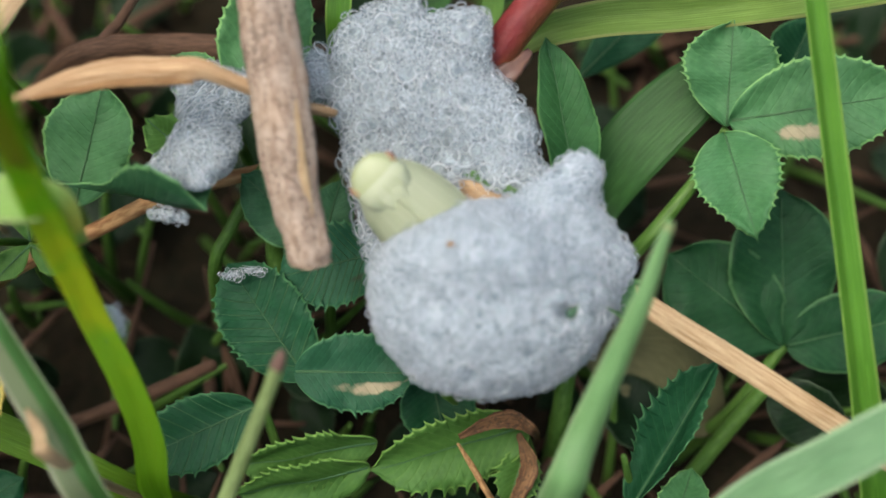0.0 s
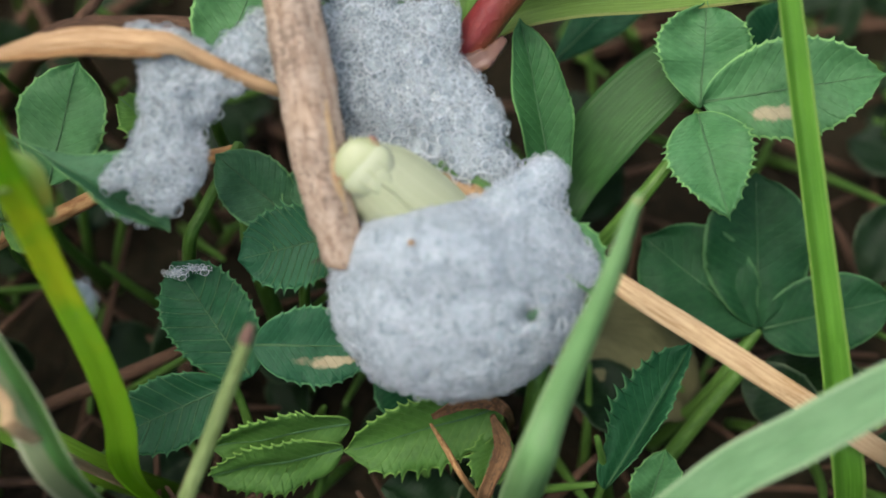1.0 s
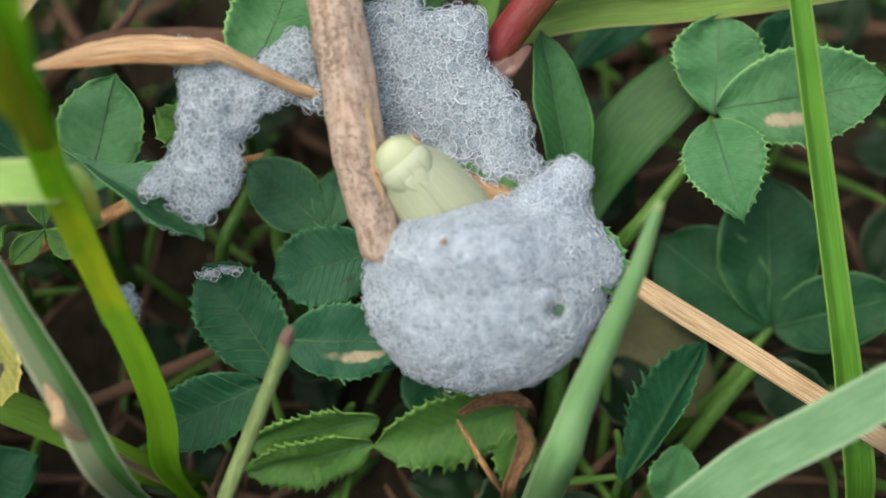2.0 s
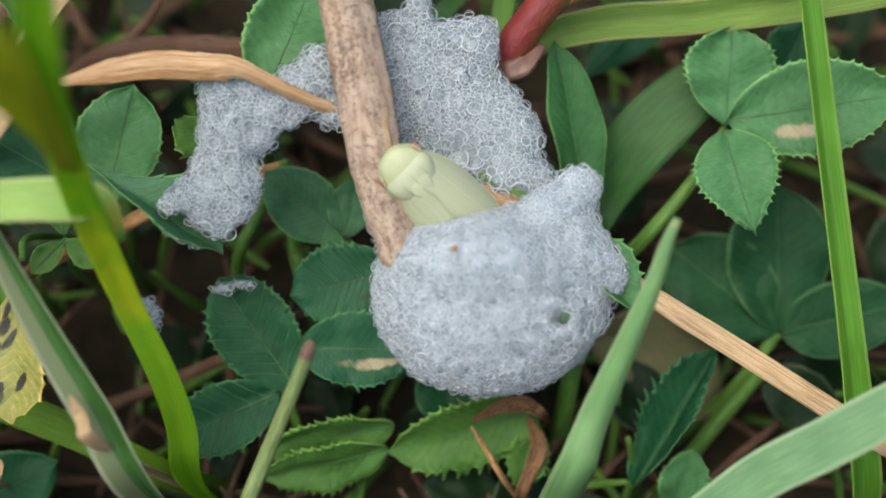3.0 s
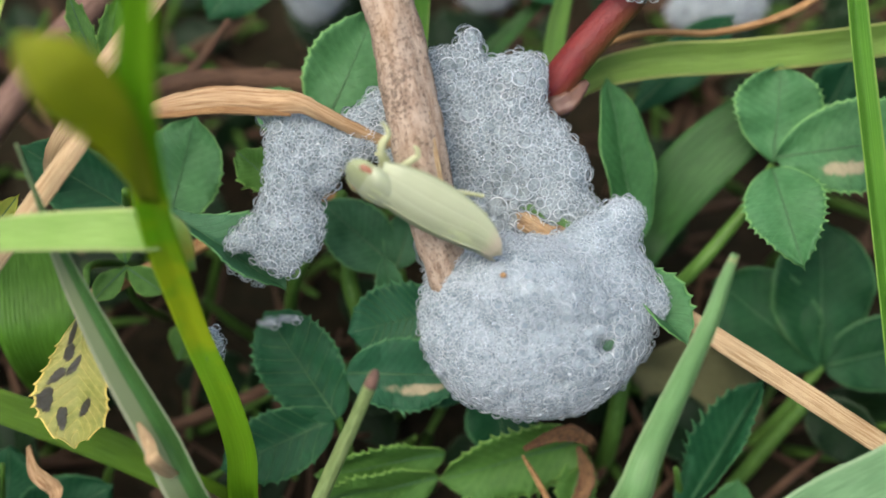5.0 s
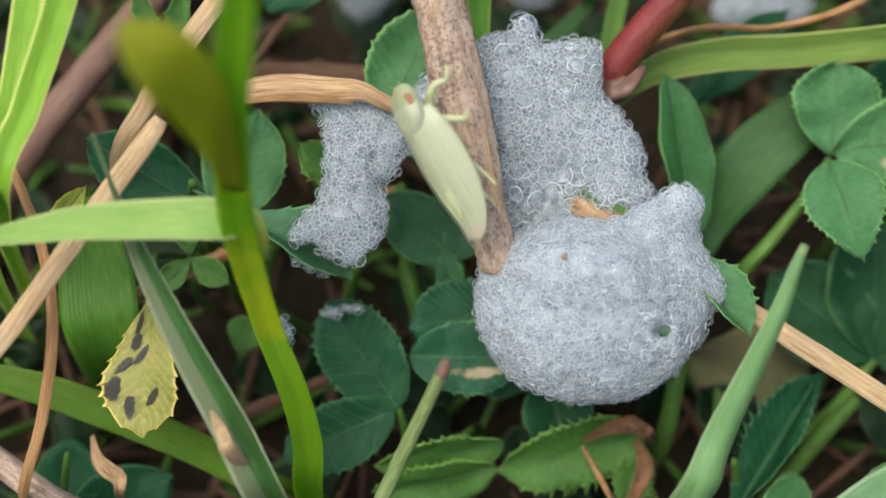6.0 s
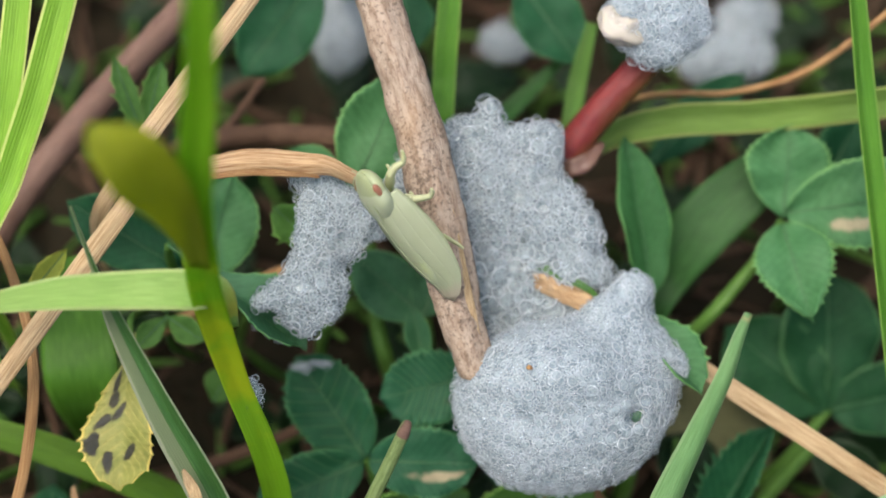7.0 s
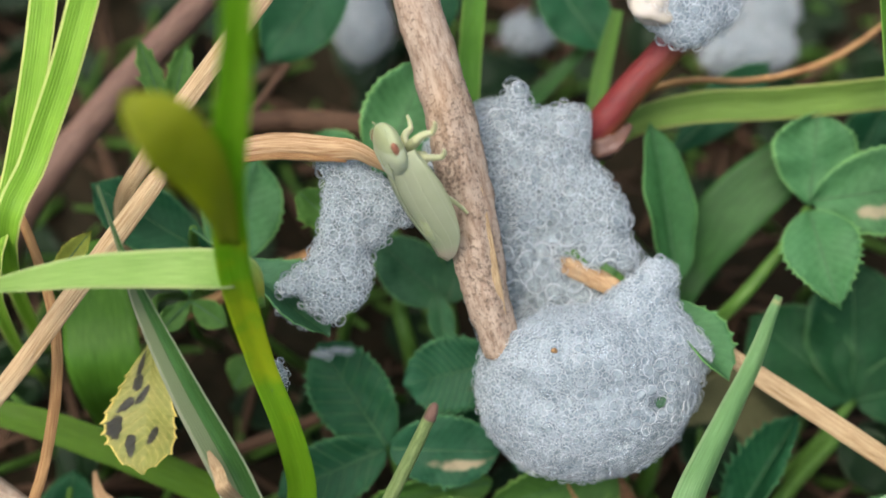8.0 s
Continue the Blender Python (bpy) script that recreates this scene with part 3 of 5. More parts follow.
def foam(name, label, blobs, count, sizes, seed, material, group="froth masses", pieces=220, at=None, step=0.09, pits=(), coarse=None, film=FILM):
    """Spittle: a body of fine froth set with bubbles of many sizes; pits are hollows (u, v, radius, depth)."""
    rnd = np.random.RandomState(seed)
    mesh = bubble_mesh()
    U, V, front, back, inside = froth_shape(blobs, step)
    for pu, pv, pr, pd in pits:
        front = front - pd * np.exp(-(((U - pu) ** 2 + (V - pv) ** 2) / pr ** 2) ** 1.5)
    pivot = tuple(np.asarray(blobs[0][:3], float)) if at is None else at
    root = thing(name, label, "foam", pivot, group)
    nu, nv = U.shape
    index = -np.ones((2, nu, nv), int)
    verts, faces = [], []
    solid = inside[:-1, :-1] & inside[1:, :-1] & inside[:-1, 1:] & inside[1:, 1:]
    sunk = 1.5 * sizes[0]
    for layer, h in ((0, front - sunk), (1, np.minimum(back, front - 0.12))):
        for i, j in zip(*np.nonzero(inside)):
            index[layer, i, j] = len(verts)
            verts.append((U[i, j], V[i, j], h[i, j]))
    for i, j in zip(*np.nonzero(solid)):
        q = ((i, j), (i + 1, j), (i + 1, j + 1), (i, j + 1))
        f, k = [index[0][p] for p in q], [index[1][p] for p in q]
        faces += [tuple(f), tuple(k[::-1])]
        for (di, dj), (x, y) in (((0, -1), (0, 1)), ((1, 0), (1, 2)), ((0, 1), (2, 3)), ((-1, 0), (3, 0))):
            a, b = i + di, j + dj
            if not (0 <= a < nu - 1 and 0 <= b < nv - 1 and solid[a, b]):
                faces.append((f[y], f[x], k[x], k[y]))
    part("froth_body", mesh_of("froth_body", verts, faces, None, pivot), material, root)
    gu, gv = np.gradient(front, step)
    steep = np.sqrt(1 + np.minimum(gu ** 2 + gv ** 2, 9.0)) * inside
    chance = (steep / steep.sum()).ravel()
    picks = rnd.choice(nu * nv, size=count * 9, p=chance)
    cell = sizes[1] * 2
    grid, placed = {}, []
    for k in picks:
        i, j = divmod(int(k), nv)
        r = sizes[0] * (sizes[1] / sizes[0]) ** (rnd.rand() ** (1.2 + 1.7 * len(placed) / count))
        if coarse and math.hypot(U[i, j] - coarse[0], V[i, j] - coarse[1]) < coarse[2]:
            r = min(r * coarse[3], sizes[1] * 1.25)
        p = np.array((U[i, j] + rnd.uniform(-0.5, 0.5) * step, V[i, j] + rnd.uniform(-0.5, 0.5) * step, front[i, j] - r * rnd.uniform(0.2, 0.75)))
        key = tuple(np.floor(p / cell).astype(int))
        close = False
        for o in NEIGHBOURS:
            for q in grid.get((key[0] + o[0], key[1] + o[1], key[2] + o[2]), ()):
                if (p[0] - q[0]) ** 2 + (p[1] - q[1]) ** 2 + (p[2] - q[2]) ** 2 < (0.74 * (r + q[3])) ** 2:
                    close = True
                    break
            if close:
                break
        if close:
            continue
        grid.setdefault(key, []).append((*p, r))
        placed.append((*p, r, -gu[i, j] + rnd.uniform(-0.6, 0.6), -gv[i, j] + rnd.uniform(-0.6, 0.6)))
        if len(placed) >= count:
            break
    placed = np.array(placed)
    order = np.argsort(-placed[:, 3])
    for i in order[:pieces]:
        ob = new("bubble", mesh)
        if film is not FILM:
            ob.material_slots[0].link = "OBJECT"
            ob.material_slots[0].material = film
        ob.parent = root
        ob.location = (placed[i, :3] - np.array(pivot)) * MM
        ob.rotation_mode = "QUATERNION"
        ob.rotation_quaternion = Vector((*np.clip(placed[i, 4:6], -1.5, 1.5), 1)).to_track_quat("Z", "Y")
        ob.scale = [placed[i, 3] * k for k in rnd.uniform(0.88, 1.1, 3)]
    rest = placed[order[pieces:]]
    if len(rest):
        v0, f0, ring, quads = BALL_MESH["fine"]
        nz = unit(np.column_stack([np.clip(rest[:, 4:6], -1.5, 1.5), np.ones(len(rest))]))
        nx = unit(np.cross(np.tile((0.0, 1.0, 0.0), (len(rest), 1)), nz))
        ny = np.cross(nz, nx)
        for piece, (pv, pf), mat, note in (("fine_froth", (v0, f0), film, "fine clear bubbles of froth"), ("froth_lattice", (ring, quads), WALL, "wet walls between bubbles, coloured pale for bright rims")):
            P = (pv[None, :, 0:1] * nx[:, None] + pv[None, :, 1:2] * ny[:, None] + pv[None, :, 2:3] * nz[:, None]) * rest[:, None, 3:4] + rest[:, None, :3]
            Fs = (pf[None] + (np.arange(len(rest)) * len(pv))[:, None, None]).reshape(-1, pf.shape[1])
            ob = part(piece, mesh_of(piece, P.reshape(-1, 3), Fs.tolist(), None, pivot), mat, root, note)
            ob["kind"] = "stuff"
    return root


# ---- ground ----
def ground():
    bm = bmesh.new()
    rings = [0.0] + [0.004 * 1.2 ** i for i in range(62)]
    sides = 48
    last = None
    for r in rings:
        if r == 0:
            last = [bm.verts.new((0, 0, 0))]
            continue
        ring = []
        for j in range(sides):
            a = 2 * math.pi * j / sides
            x, y = r * math.cos(a), r * math.sin(a)
            z = 0.0018 * noise.noise(Vector((x, y, 0)) * 120) + 0.0008 * noise.noise(Vector((x, y, 3)) * 420)
            ring.append(bm.verts.new((x, y, z)))
        for j in range(sides):
            k = (j + 1) % sides
            if len(last) == 1:
                bm.faces.new((last[0], ring[j], ring[k]))
            else:
                bm.faces.new((last[j], ring[j], ring[k], last[k]))
        last = ring
    for f in bm.faces:
        f.smooth = True
    me = bpy.data.meshes.new("ground")
    bm.to_mesh(me)
    bm.free()
    me.materials.append(SOIL)
    return tagged(new("ground", me), "dark brown crumbly soil under the lawn plants", "ground", kind="structure")


ground()


def to_ground(u, v, w, du=0.0, dv=0.0):
    """A foot on the ground below a place, shifted along the slope."""
    u, v = u + du, v + dv
    return u, v, (-14.3 - v * 0.5) / 0.866


# ---- froth, dead stem and the dead leaf that hold it ----
ball_froth = foam(
    "froth_ball", "round white ball of spittle froth, wet and bubbly", [
        (3.28, -2.96, -1, 2.6, 2.6, 2.4), (2.15, -3.26, -0.6, 3.0, 3.0, 2.6), (4.39, -3.04, -0.8, 2.9, 2.8, 2.5),
        (3.29, -4.54, -1, 2.55, 1.8, 2.0), (5.85, -1.46, -1, 1.65, 1.6, 1.6), (5.93, 1.11, -0.6, 0.82, 0.82, 0.8),
        (5.17, -0.13, -0.6, 1.3, 1.3, 1.3), (3.03, -1.77, 0.3, 2.2, 1.35, 2.3), (1.45, -2.02, 0, 1.6, 1.2, 1.9), (6.56, -2.94, -1, 0.9, 1.0, 0.9),
        (7.35, -1.81, -0.6, 0.65, 0.7, 0.6), (0.2, -2.97, -0.8, 1.0, 1.6, 1.2)],
    1900, (0.07, 0.235), 3, FROTH, pieces=290, coarse=(5.6, -3.3, 1.4, 1.6), pits=[(5.62, -3.47, 0.35, 0.4), (2.61, -5.61, 0.2, 0.25), (4.4, -4.9, 0.16, 0.2), (1.9, -0.9, 0.15, 0.2)])
for k, (u, v, w, r) in enumerate(((1.71, -1.51, 2.55, 0.10), (2.99, -5.08, 0.9, 0.09), (3.62, -3.76, 1.7, 0.06))):
    part("speck", tube([(u - r, v, w, r * 0.5), (u, v + r * 0.3, w + 0.03, r), (u + r, v - r * 0.2, w, r * 0.5)], n=8, sides=8), STRAW_RUST, ball_froth, "rust-brown speck")
part("leaf_scrap", ribbon([(5.85, -2.69, 1.05, 0.2), (5.6, -3.04, 1.12, 0.62), (5.4, -3.54, 1.0, 0.55), (5.3, -3.89, 0.85, 0.1)], n=16, fold=0.2, ragged=0.06), LEAF_DRAPE, ball_froth, "dark green leaf scrap showing through the froth")
upper_froth = foam(
    "froth_sheet", "thin sheet of clear bubbly froth joined to the dead stem", [
        (0.84, 4.49, -1.4, 1.8, 1.8, 0.9), (0.12, 6.15, -1.4, 1.6, 1.7, 0.8), (1.93, 6.38, -1.4, 1.3, 1.4, 0.8), (0.37, 7.98, -1.3, 0.5, 0.75, 0.5),
        (2.54, 7.11, -1.3, 0.75, 0.7, 0.6), (-0.51, 7.04, -1.5, 0.9, 1.0, 0.6), (2.82, 4.06, -1.3, 1.5, 1.6, 0.9), (3.92, 3.51, -1.2, 0.85, 0.9, 0.8), (1.52, 2.28, -1.5, 1.7, 1.6, 0.7),
        (3.54, 2.3, -1.3, 1.35, 1.2, 0.8), (4.63, 1.91, -1.2, 0.6, 0.6, 0.6), (2.1, 0.56, -1.6, 1.5, 1.3, 0.6), (0.43, 1.17, -1.7, 0.9, 1.2, 0.6), (-2.83, 5.59, -1.6, 0.5, 1.0, 0.5), (-1.39, 6.49, -1.6, 0.9, 1.2, 0.6), (-1.49, 4.6, -1.6, 0.9, 1.2, 0.6), (-1.14, 2.6, -1.7, 0.9, 1.2, 0.6), (-0.45, 0.6, -1.7, 0.9, 1.1, 0.6), (0.34, -1.06, -1.7, 0.9, 0.9, 0.6), (-0.71, 4.93, -1.5, 0.9, 1.4, 0.6), (-0.03, 2.72, -1.6, 1.1, 1.4, 0.6), (3.09, 0.3, -1.5, 1.4, 1.1, 0.6), (0.89, -0.39, -1.7, 1.1, 0.9, 0.6),
        (-1.15, 2.88, -1.5, 0.6, 0.9, 0.5), (-0.98, 1.52, -1.5, 0.6, 0.9, 0.5), (-0.78, 0.16, -1.5, 0.6, 0.9, 0.5), (-0.5, -0.91, -1.5, 0.6, 0.7, 0.5)],
    2300, (0.085, 0.34), 5, FROTH_THIN, pieces=290, film=FILM_CLEAR, coarse=(2.0, 1.0, 2.3, 1.9))
left_froth = foam(
    "froth_drape", "draped spittle froth hanging from a dead leaf onto clover", [
        (-6.67, 5.32, 0.25, 0.6, 0.46, 0.41), (-5.92, 4.95, 0.25, 0.82, 0.55, 0.5), (-5.17, 4.42, 0.25, 0.72, 0.6, 0.53), (-4.42, 3.8, 0.25, 0.67, 0.55, 0.5), (-3.89, 3.34, 0.25, 0.43, 0.37, 0.33),
        (-6.12, 4.16, 0.25, 0.87, 0.79, 0.69), (-5.52, 3.47, 0.25, 0.95, 0.7, 0.62), (-6.28, 2.99, 0.25, 0.82, 0.84, 0.69), (-5.85, 2.36, 0.25, 0.77, 0.79, 0.66), (-6.52, 1.93, 0.25, 0.87, 0.74, 0.66),
        (-7.14, 1.07, 0.25, 1, 0.65, 0.57), (-6.3, 1.08, 0.25, 0.95, 0.89, 0.78), (-7.78, 0.75, 0.25, 0.82, 0.41, 0.37), (-6.75, 0.19, 0.25, 0.92, 0.65, 0.57), (-5.83, 0.88, 0.25, 0.67, 0.89, 0.57),
        (-5.41, 1.3, 0.25, 0.43, 0.55, 0.37), (-6.57, -0.36, 0.25, 0.43, 0.37, 0.33), (-8.3, 0.53, 0.25, 0.33, 0.24, 0.24), (-8.52, -0.2, -0.7, 0.29, 0.24, 0.24), (-8.09, -0.5, -0.7, 0.33, 0.21, 0.24),
        (-7.65, -0.78, -0.7, 0.24, 0.19, 0.24), (-3.53, 4.48, 0, 0.79, 0.77, 0.55), (-2.79, 4.83, -0.2, 0.67, 1.06, 0.55), (-3.42, 3.9, -0.1, 0.79, 0.65, 0.55), (-2.34, 3.5, -0.3, 0.61, 0.59, 0.55),
        (-4.52, 3.31, 0.25, 0.67, 0.5, 0.5), (-5, 2.71, 0.25, 0.58, 0.54, 0.5), (-5.17, 4.02, 0.25, 0.71, 0.58, 0.5), (-6.08, 0.45, 0.25, 0.71, 0.62, 0.5)],
    1500, (0.085, 0.25), 7, FROTH_THIN, pieces=280, film=FILM_CLEAR, step=0.07)
top_froth = foam(
    "froth_blob", "white froth blob with a pale shed skin on the red stalk", [
        (6.62, 11.56, -0.5, 1.7, 1.35, 1.2), (5.5, 11.73, -0.3, 0.9, 0.8, 0.8), (7.81, 11.57, -0.5, 1.0, 0.9, 0.8), (6.8, 10.65, -0.3, 0.9, 0.75, 0.7), (7.06, 13.01, -0.6, 1.5, 1.2, 1.0)],
    420, (0.09, 0.28), 9, FROTH, pieces=120)
part("shed_skin", tube([(4.75, 12.1, 0.0, 0.3), (5.0, 11.5, 0.1, 0.55), (5.5, 11.25, 0.15, 0.62), (6.05, 11.35, 0.1, 0.45), (6.5, 11.75, 0.0, 0.2)], n=26, sides=22, rough=0.32, seed=4, flat=0.7), SLOUGH, top_froth, "pale empty insect skin")
far_froths = [
    foam("froth_patch", "white spittle froth lying deep between leaves", b, 160, (0.14, 0.34), 11 + i, FROTH_THIN, pieces=50)
    for i, b in enumerate((
        [(-6.65, 13.68, -15, 1.53, 2.04, 1.02), (-7.03, 16.12, -15, 1.63, 1.63, 1.02)],
        [(13.59, 13.03, -17, 2.24, 1.32, 0.92), (11.96, 12.6, -17, 1.22, 0.92, 0.81), (14.31, 14.97, -17, 1.63, 1.22, 0.92)],
        [(1.76, 13.49, -16, 1.43, 1.02, 0.71)]))]
drop_froth = foam("froth_drop", "small clear froth drop on a yellowing grass blade", [(-8.48, -2.67, 1.2, 0.42, 0.62, 0.4), (-8.61, -2.32, 1.2, 0.35, 0.35, 0.35)], 46, (0.09, 0.2), 15, FROTH_THIN, pieces=20)
smear_froth = foam("froth_smear", "thin froth smear on a clover leaflet", [(-7.13, -1.96, -2.9, 0.5, 0.16, 0.14), (-6.39, -1.82, -3, 0.45, 0.16, 0.14)], 60, (0.07, 0.15), 16, FROTH_THIN, pieces=20)

dry_stem = thing("dead_twig", "weathered grey-brown dead plant stem, cracked and flecked", "stem", (-0.17, -1.36, 0.5))
part("stalk", tube([(-0.06, -1.8, 0.3, 0.64), (-0.17, -1.36, 0.4, 0.72), (-0.83, 0.76, 0.5, 0.85), (-1.38, 3.3, 0.6, 0.95), (-2.08, 6.26, 0.6, 0.93), (-2.8, 8.81, 0.6, 0.88),
                    (-3.79, 11.83, 0.4, 0.84), (-4.99, 15.89, -1, 0.84), (-7.7, 26.32, -9, 0.85), (-11.43, 43.6, -24, 0.9), (*to_ground(-12.14, 48.92, -24), 0.95)], n=120, sides=30, rough=0.10, cut=True), STEM_DRY, dry_stem)
part("split_fibre", ribbon([(0.05, -1.75, 0.9, 0.3), (-0.35, 0.36, 1.2, 0.42), (-0.71, 2.23, 1.35, 0.35), (-1.07, 4.32, 1.3, 0.1)], n=26, fold=-0.4, thick=0.1, ragged=0.03), STRAW, dry_stem, "lighter split strip of bark")

dead_leaf = thing("dead_leaf", "curled tan dead leaf with froth clinging to it", "leaf", (-6.97, 5.87, 1))
part("blade", ribbon([(-11.78, 5.26, 1.6, 0.25), (-10.14, 5.66, 1.5, 0.75), (-8.73, 5.86, 1.2, 0.85), (-7.07, 5.8, 1.1, 0.85), (-5.78, 5.74, 1.35, 0.68), (-4.76, 5.29, 1.05, 0.55), (-3.51, 4.7, 0.6, 0.5), (-2.56, 4.37, 0.2, 0.4), (-1.59, 4.14, -0.6, 0.25)],
                     n=60, fold=-0.45, arch=0.1, twist=(25, -35), thick=0.1, ragged=0.035), TAN, dead_leaf)
# Rust strip for the curled rim; also draws the shadow line beneath it.
part("curled_rim_shadow", ribbon([(-11.15, 5.2, 1.62, 0.08), (-9.9, 5.34, 1.62, 0.2), (-8.59, 5.51, 1.4, 0.24), (-7.04, 5.47, 1.25, 0.2), (-6, 5.34, 1.2, 0.08)], n=36, fold=-0.5, twist=(40, 20), thick=0.08, ragged=0.04), STRAW_RUST, dead_leaf, "rust-brown curled rim with its shadow line")
buried_leaf = thing("dead_leaf_scrap", "tan dead leaf scrap stuck in the froth", "leaf", (3.2, 1.2, -0.5))
part("blade", ribbon([(1.52, 2.36, -1.2, 0.3), (2.24, 1.78, -0.85, 0.75), (3.3, 1.19, -0.7, 0.8), (4.46, 0.52, -0.5, 0.5)], n=22, fold=-0.5, thick=0.14, ragged=0.03), TAN, buried_leaf)
part("green_rim", ribbon([(1.93, 2.3, -1, 0.12), (2.87, 1.94, -0.8, 0.25), (4.05, 1.37, -0.75, 0.2), (4.82, 0.78, -0.8, 0.08)], n=22, fold=0.3, ragged=0.05), LEAF_BRIGHT, buried_leaf, "green leaf rim in froth")

red_stalk = thing("red_stalk", "smooth dark red clover stalk capped with froth", "stem", (3.6, 6.96, -2.5))
part("stalk", tube([(7.59, 11.91, -1.6, 0.62), (6.41, 10.26, -1.8, 0.64), (4.91, 8.58, -2.2, 0.66), (3.83, 7.2, -2.6, 0.66), (3.45, 6.6, -2.8, 0.6)], n=40, sides=20, rough=0.03), RED, red_stalk)
part("sheath", tube([(4.0, 6.5, -3.2, 0.3), (3.66, 5.98, -3.3, 0.42), (3.26, 5.1, -3.6, 0.45), (3.06, 3.05, -5, 0.45), (*to_ground(2.65, -1.35, -7), 0.5)], n=30, sides=14, rough=0.06), BLADE_MOSS, red_stalk, "green lower stalk")
part("joint", tube([(4.95, 7.2, -2.7, 0.16), (4.4, 6.6, -2.45, 0.34), (3.8, 6.25, -2.4, 0.42), (3.25, 6.15, -2.7, 0.24)], n=20, sides=16, rough=0.4, seed=3), JOINT, red_stalk, "pinkish wet joint")

# ---- clover and medick leaves ----
right_clover, _ = clover("grey-green clover leaf with finely toothed leaflets and a pale scar", [
    dict(base=(12.59, 4.22, -4.1), tip=(12.79, 7.91, -3.6), width=3.55, fold=0.12, sag=0.05, wide=0.6, blunt=0.55, teeth=18, tooth=0.05),
    dict(base=(12.66, 4.39, -3.9), tip=(18.74, 5.22, -2.6), width=3.7, fold=0.15, sag=0.1, wide=0.5, blunt=0.6, teeth=22, tooth=0.06),
    dict(base=(12.43, 3.92, -3.6), tip=(13.11, 0.2, -1.7), width=3.1, fold=0.3, sag=0.05, roll=-10, wide=0.40, blunt=0.85, teeth=19, tooth=0.09)],
    [(12.63, 4.14, -4.3, 0.17), (12.16, 3.11, -4.8, 0.2), (11.26, 1.8, -5, 0.27), (8.98, -0.88, -6, 0.3), (*to_ground(6.26, -3.89, -8), 0.32)], [LEAF_GREEN, LEAF_PATCH, LEAF_GREEN])

left_clover, left_leaves = clover("dark blue-green clover leaf with ribbed toothed leaflets and a dry streak", [
    dict(base=(-4.57, -5.76, -3.7), tip=(-7.3, -1.72, -3.4), width=3.2, fold=0.16, sag=0.1, wide=0.54, blunt=0.42, teeth=19, tooth=0.07),
    dict(base=(-4.64, -5.9, -3.7), tip=(-8.84, -7.75, -3.3), width=2.7, fold=0.2, sag=0.1, wide=0.52, blunt=0.5, teeth=14, tooth=0.05),
    dict(base=(-4.41, -5.77, -3.3), tip=(-0.15, -5.81, -2.9), width=2.9, fold=0.15, sag=0.1, wide=0.54, blunt=0.45, teeth=15, tooth=0.06)],
    [(-4.49, -5.86, -3.9, 0.16), (-4.29, -6.67, -4.6, 0.18), (-3.91, -8.59, -6, 0.2), (*to_ground(-3.73, -10.98, -8), 0.22)], [LEAF_DARK, LEAF_DARK, LEAF_STREAK], ribs=(6, 5, 0))

drape_leaf, drape_leaves = clover("folded dark green toothed clover leaflet weighed down by froth", [
    dict(base=(-11.99, 2.84, -0.5), tip=(-6.81, -1.03, -0.3), width=3.3, fold=0.8, sag=0.02, roll=45, wide=0.8, blunt=0.7, teeth=15, tooth=0.08, wave=0.04)],
    [(-11.99, 2.84, -0.7, 0.16), (-12.4, 2.2, -3, 0.2), (-12.3, 0.4, -6, 0.22), (*to_ground(-12.2, -2.59, -9), 0.24)], [LEAF_DRAPE])

ribbed_clover, ribbed_leaves = clover("green clover leaf with strongly ribbed leaflets behind the froth ball", [
    dict(base=(0.12, -2.32, -3.6), tip=(-3.84, -3.27, -3.5), width=3.1, fold=0.15, sag=0.08, wide=0.55, blunt=0.45, teeth=15, tooth=0.09),
    dict(base=(-2.27, 0.06, -4.4), tip=(-5.08, 2.5, -4), width=2.6, fold=0.15, sag=0.1, wide=0.5, blunt=0.55, teeth=12, tooth=0.02),
    dict(base=(-2.22, -0.01, -4.4), tip=(-1.58, 2.29, -4.2), width=1.7, fold=0.2, sag=0.1, wide=0.5, blunt=0.6, teeth=9, tooth=0.02),
    dict(base=(-2.13, -2.16, -4.2), tip=(-2.68, 0.42, -3.8), width=1.1, fold=0.6, sag=0.1, teeth=9, tooth=0.04)],
    [(-2.08, -0.11, -4.6, 0.2), (-1.91, -1.27, -5, 0.2), (-2.14, -2.78, -6, 0.22), (*to_ground(-2.51, -6.46, -8), 0.25)], [LEAF_RIBBED, LEAF_DRAPE, LEAF_DRAPE, LEAF_DRAPE], ribs=(10,))

clover("toothed green clover leaflet standing behind the dead stem", [
    dict(base=(-5.05, 5.19, -3.2), tip=(-3.05, 9.8, -2.8), width=3.4, fold=0.2, sag=0.05, wide=0.5, blunt=0.65, teeth=16, tooth=0.05),
    dict(base=(-5.59, 5.07, -4.2), tip=(-7.71, 6.94, -4.2), width=1.9, fold=0.2, sag=0.1, teeth=11, tooth=0.03),
    dict(base=(-6.46, 2.92, -2.6), tip=(-8.19, 4.42, -2.2), width=1.6, fold=0.5, sag=0.1, teeth=7, tooth=0.14)],
    [(-5.08, 5.15, -3.6, 0.16), (-5.4, 3.94, -5, 0.2), (*to_ground(-5.85, 1.04, -8), 0.22)], [LEAF_GREEN, LEAF_GREEN, LEAF_BRIGHT])

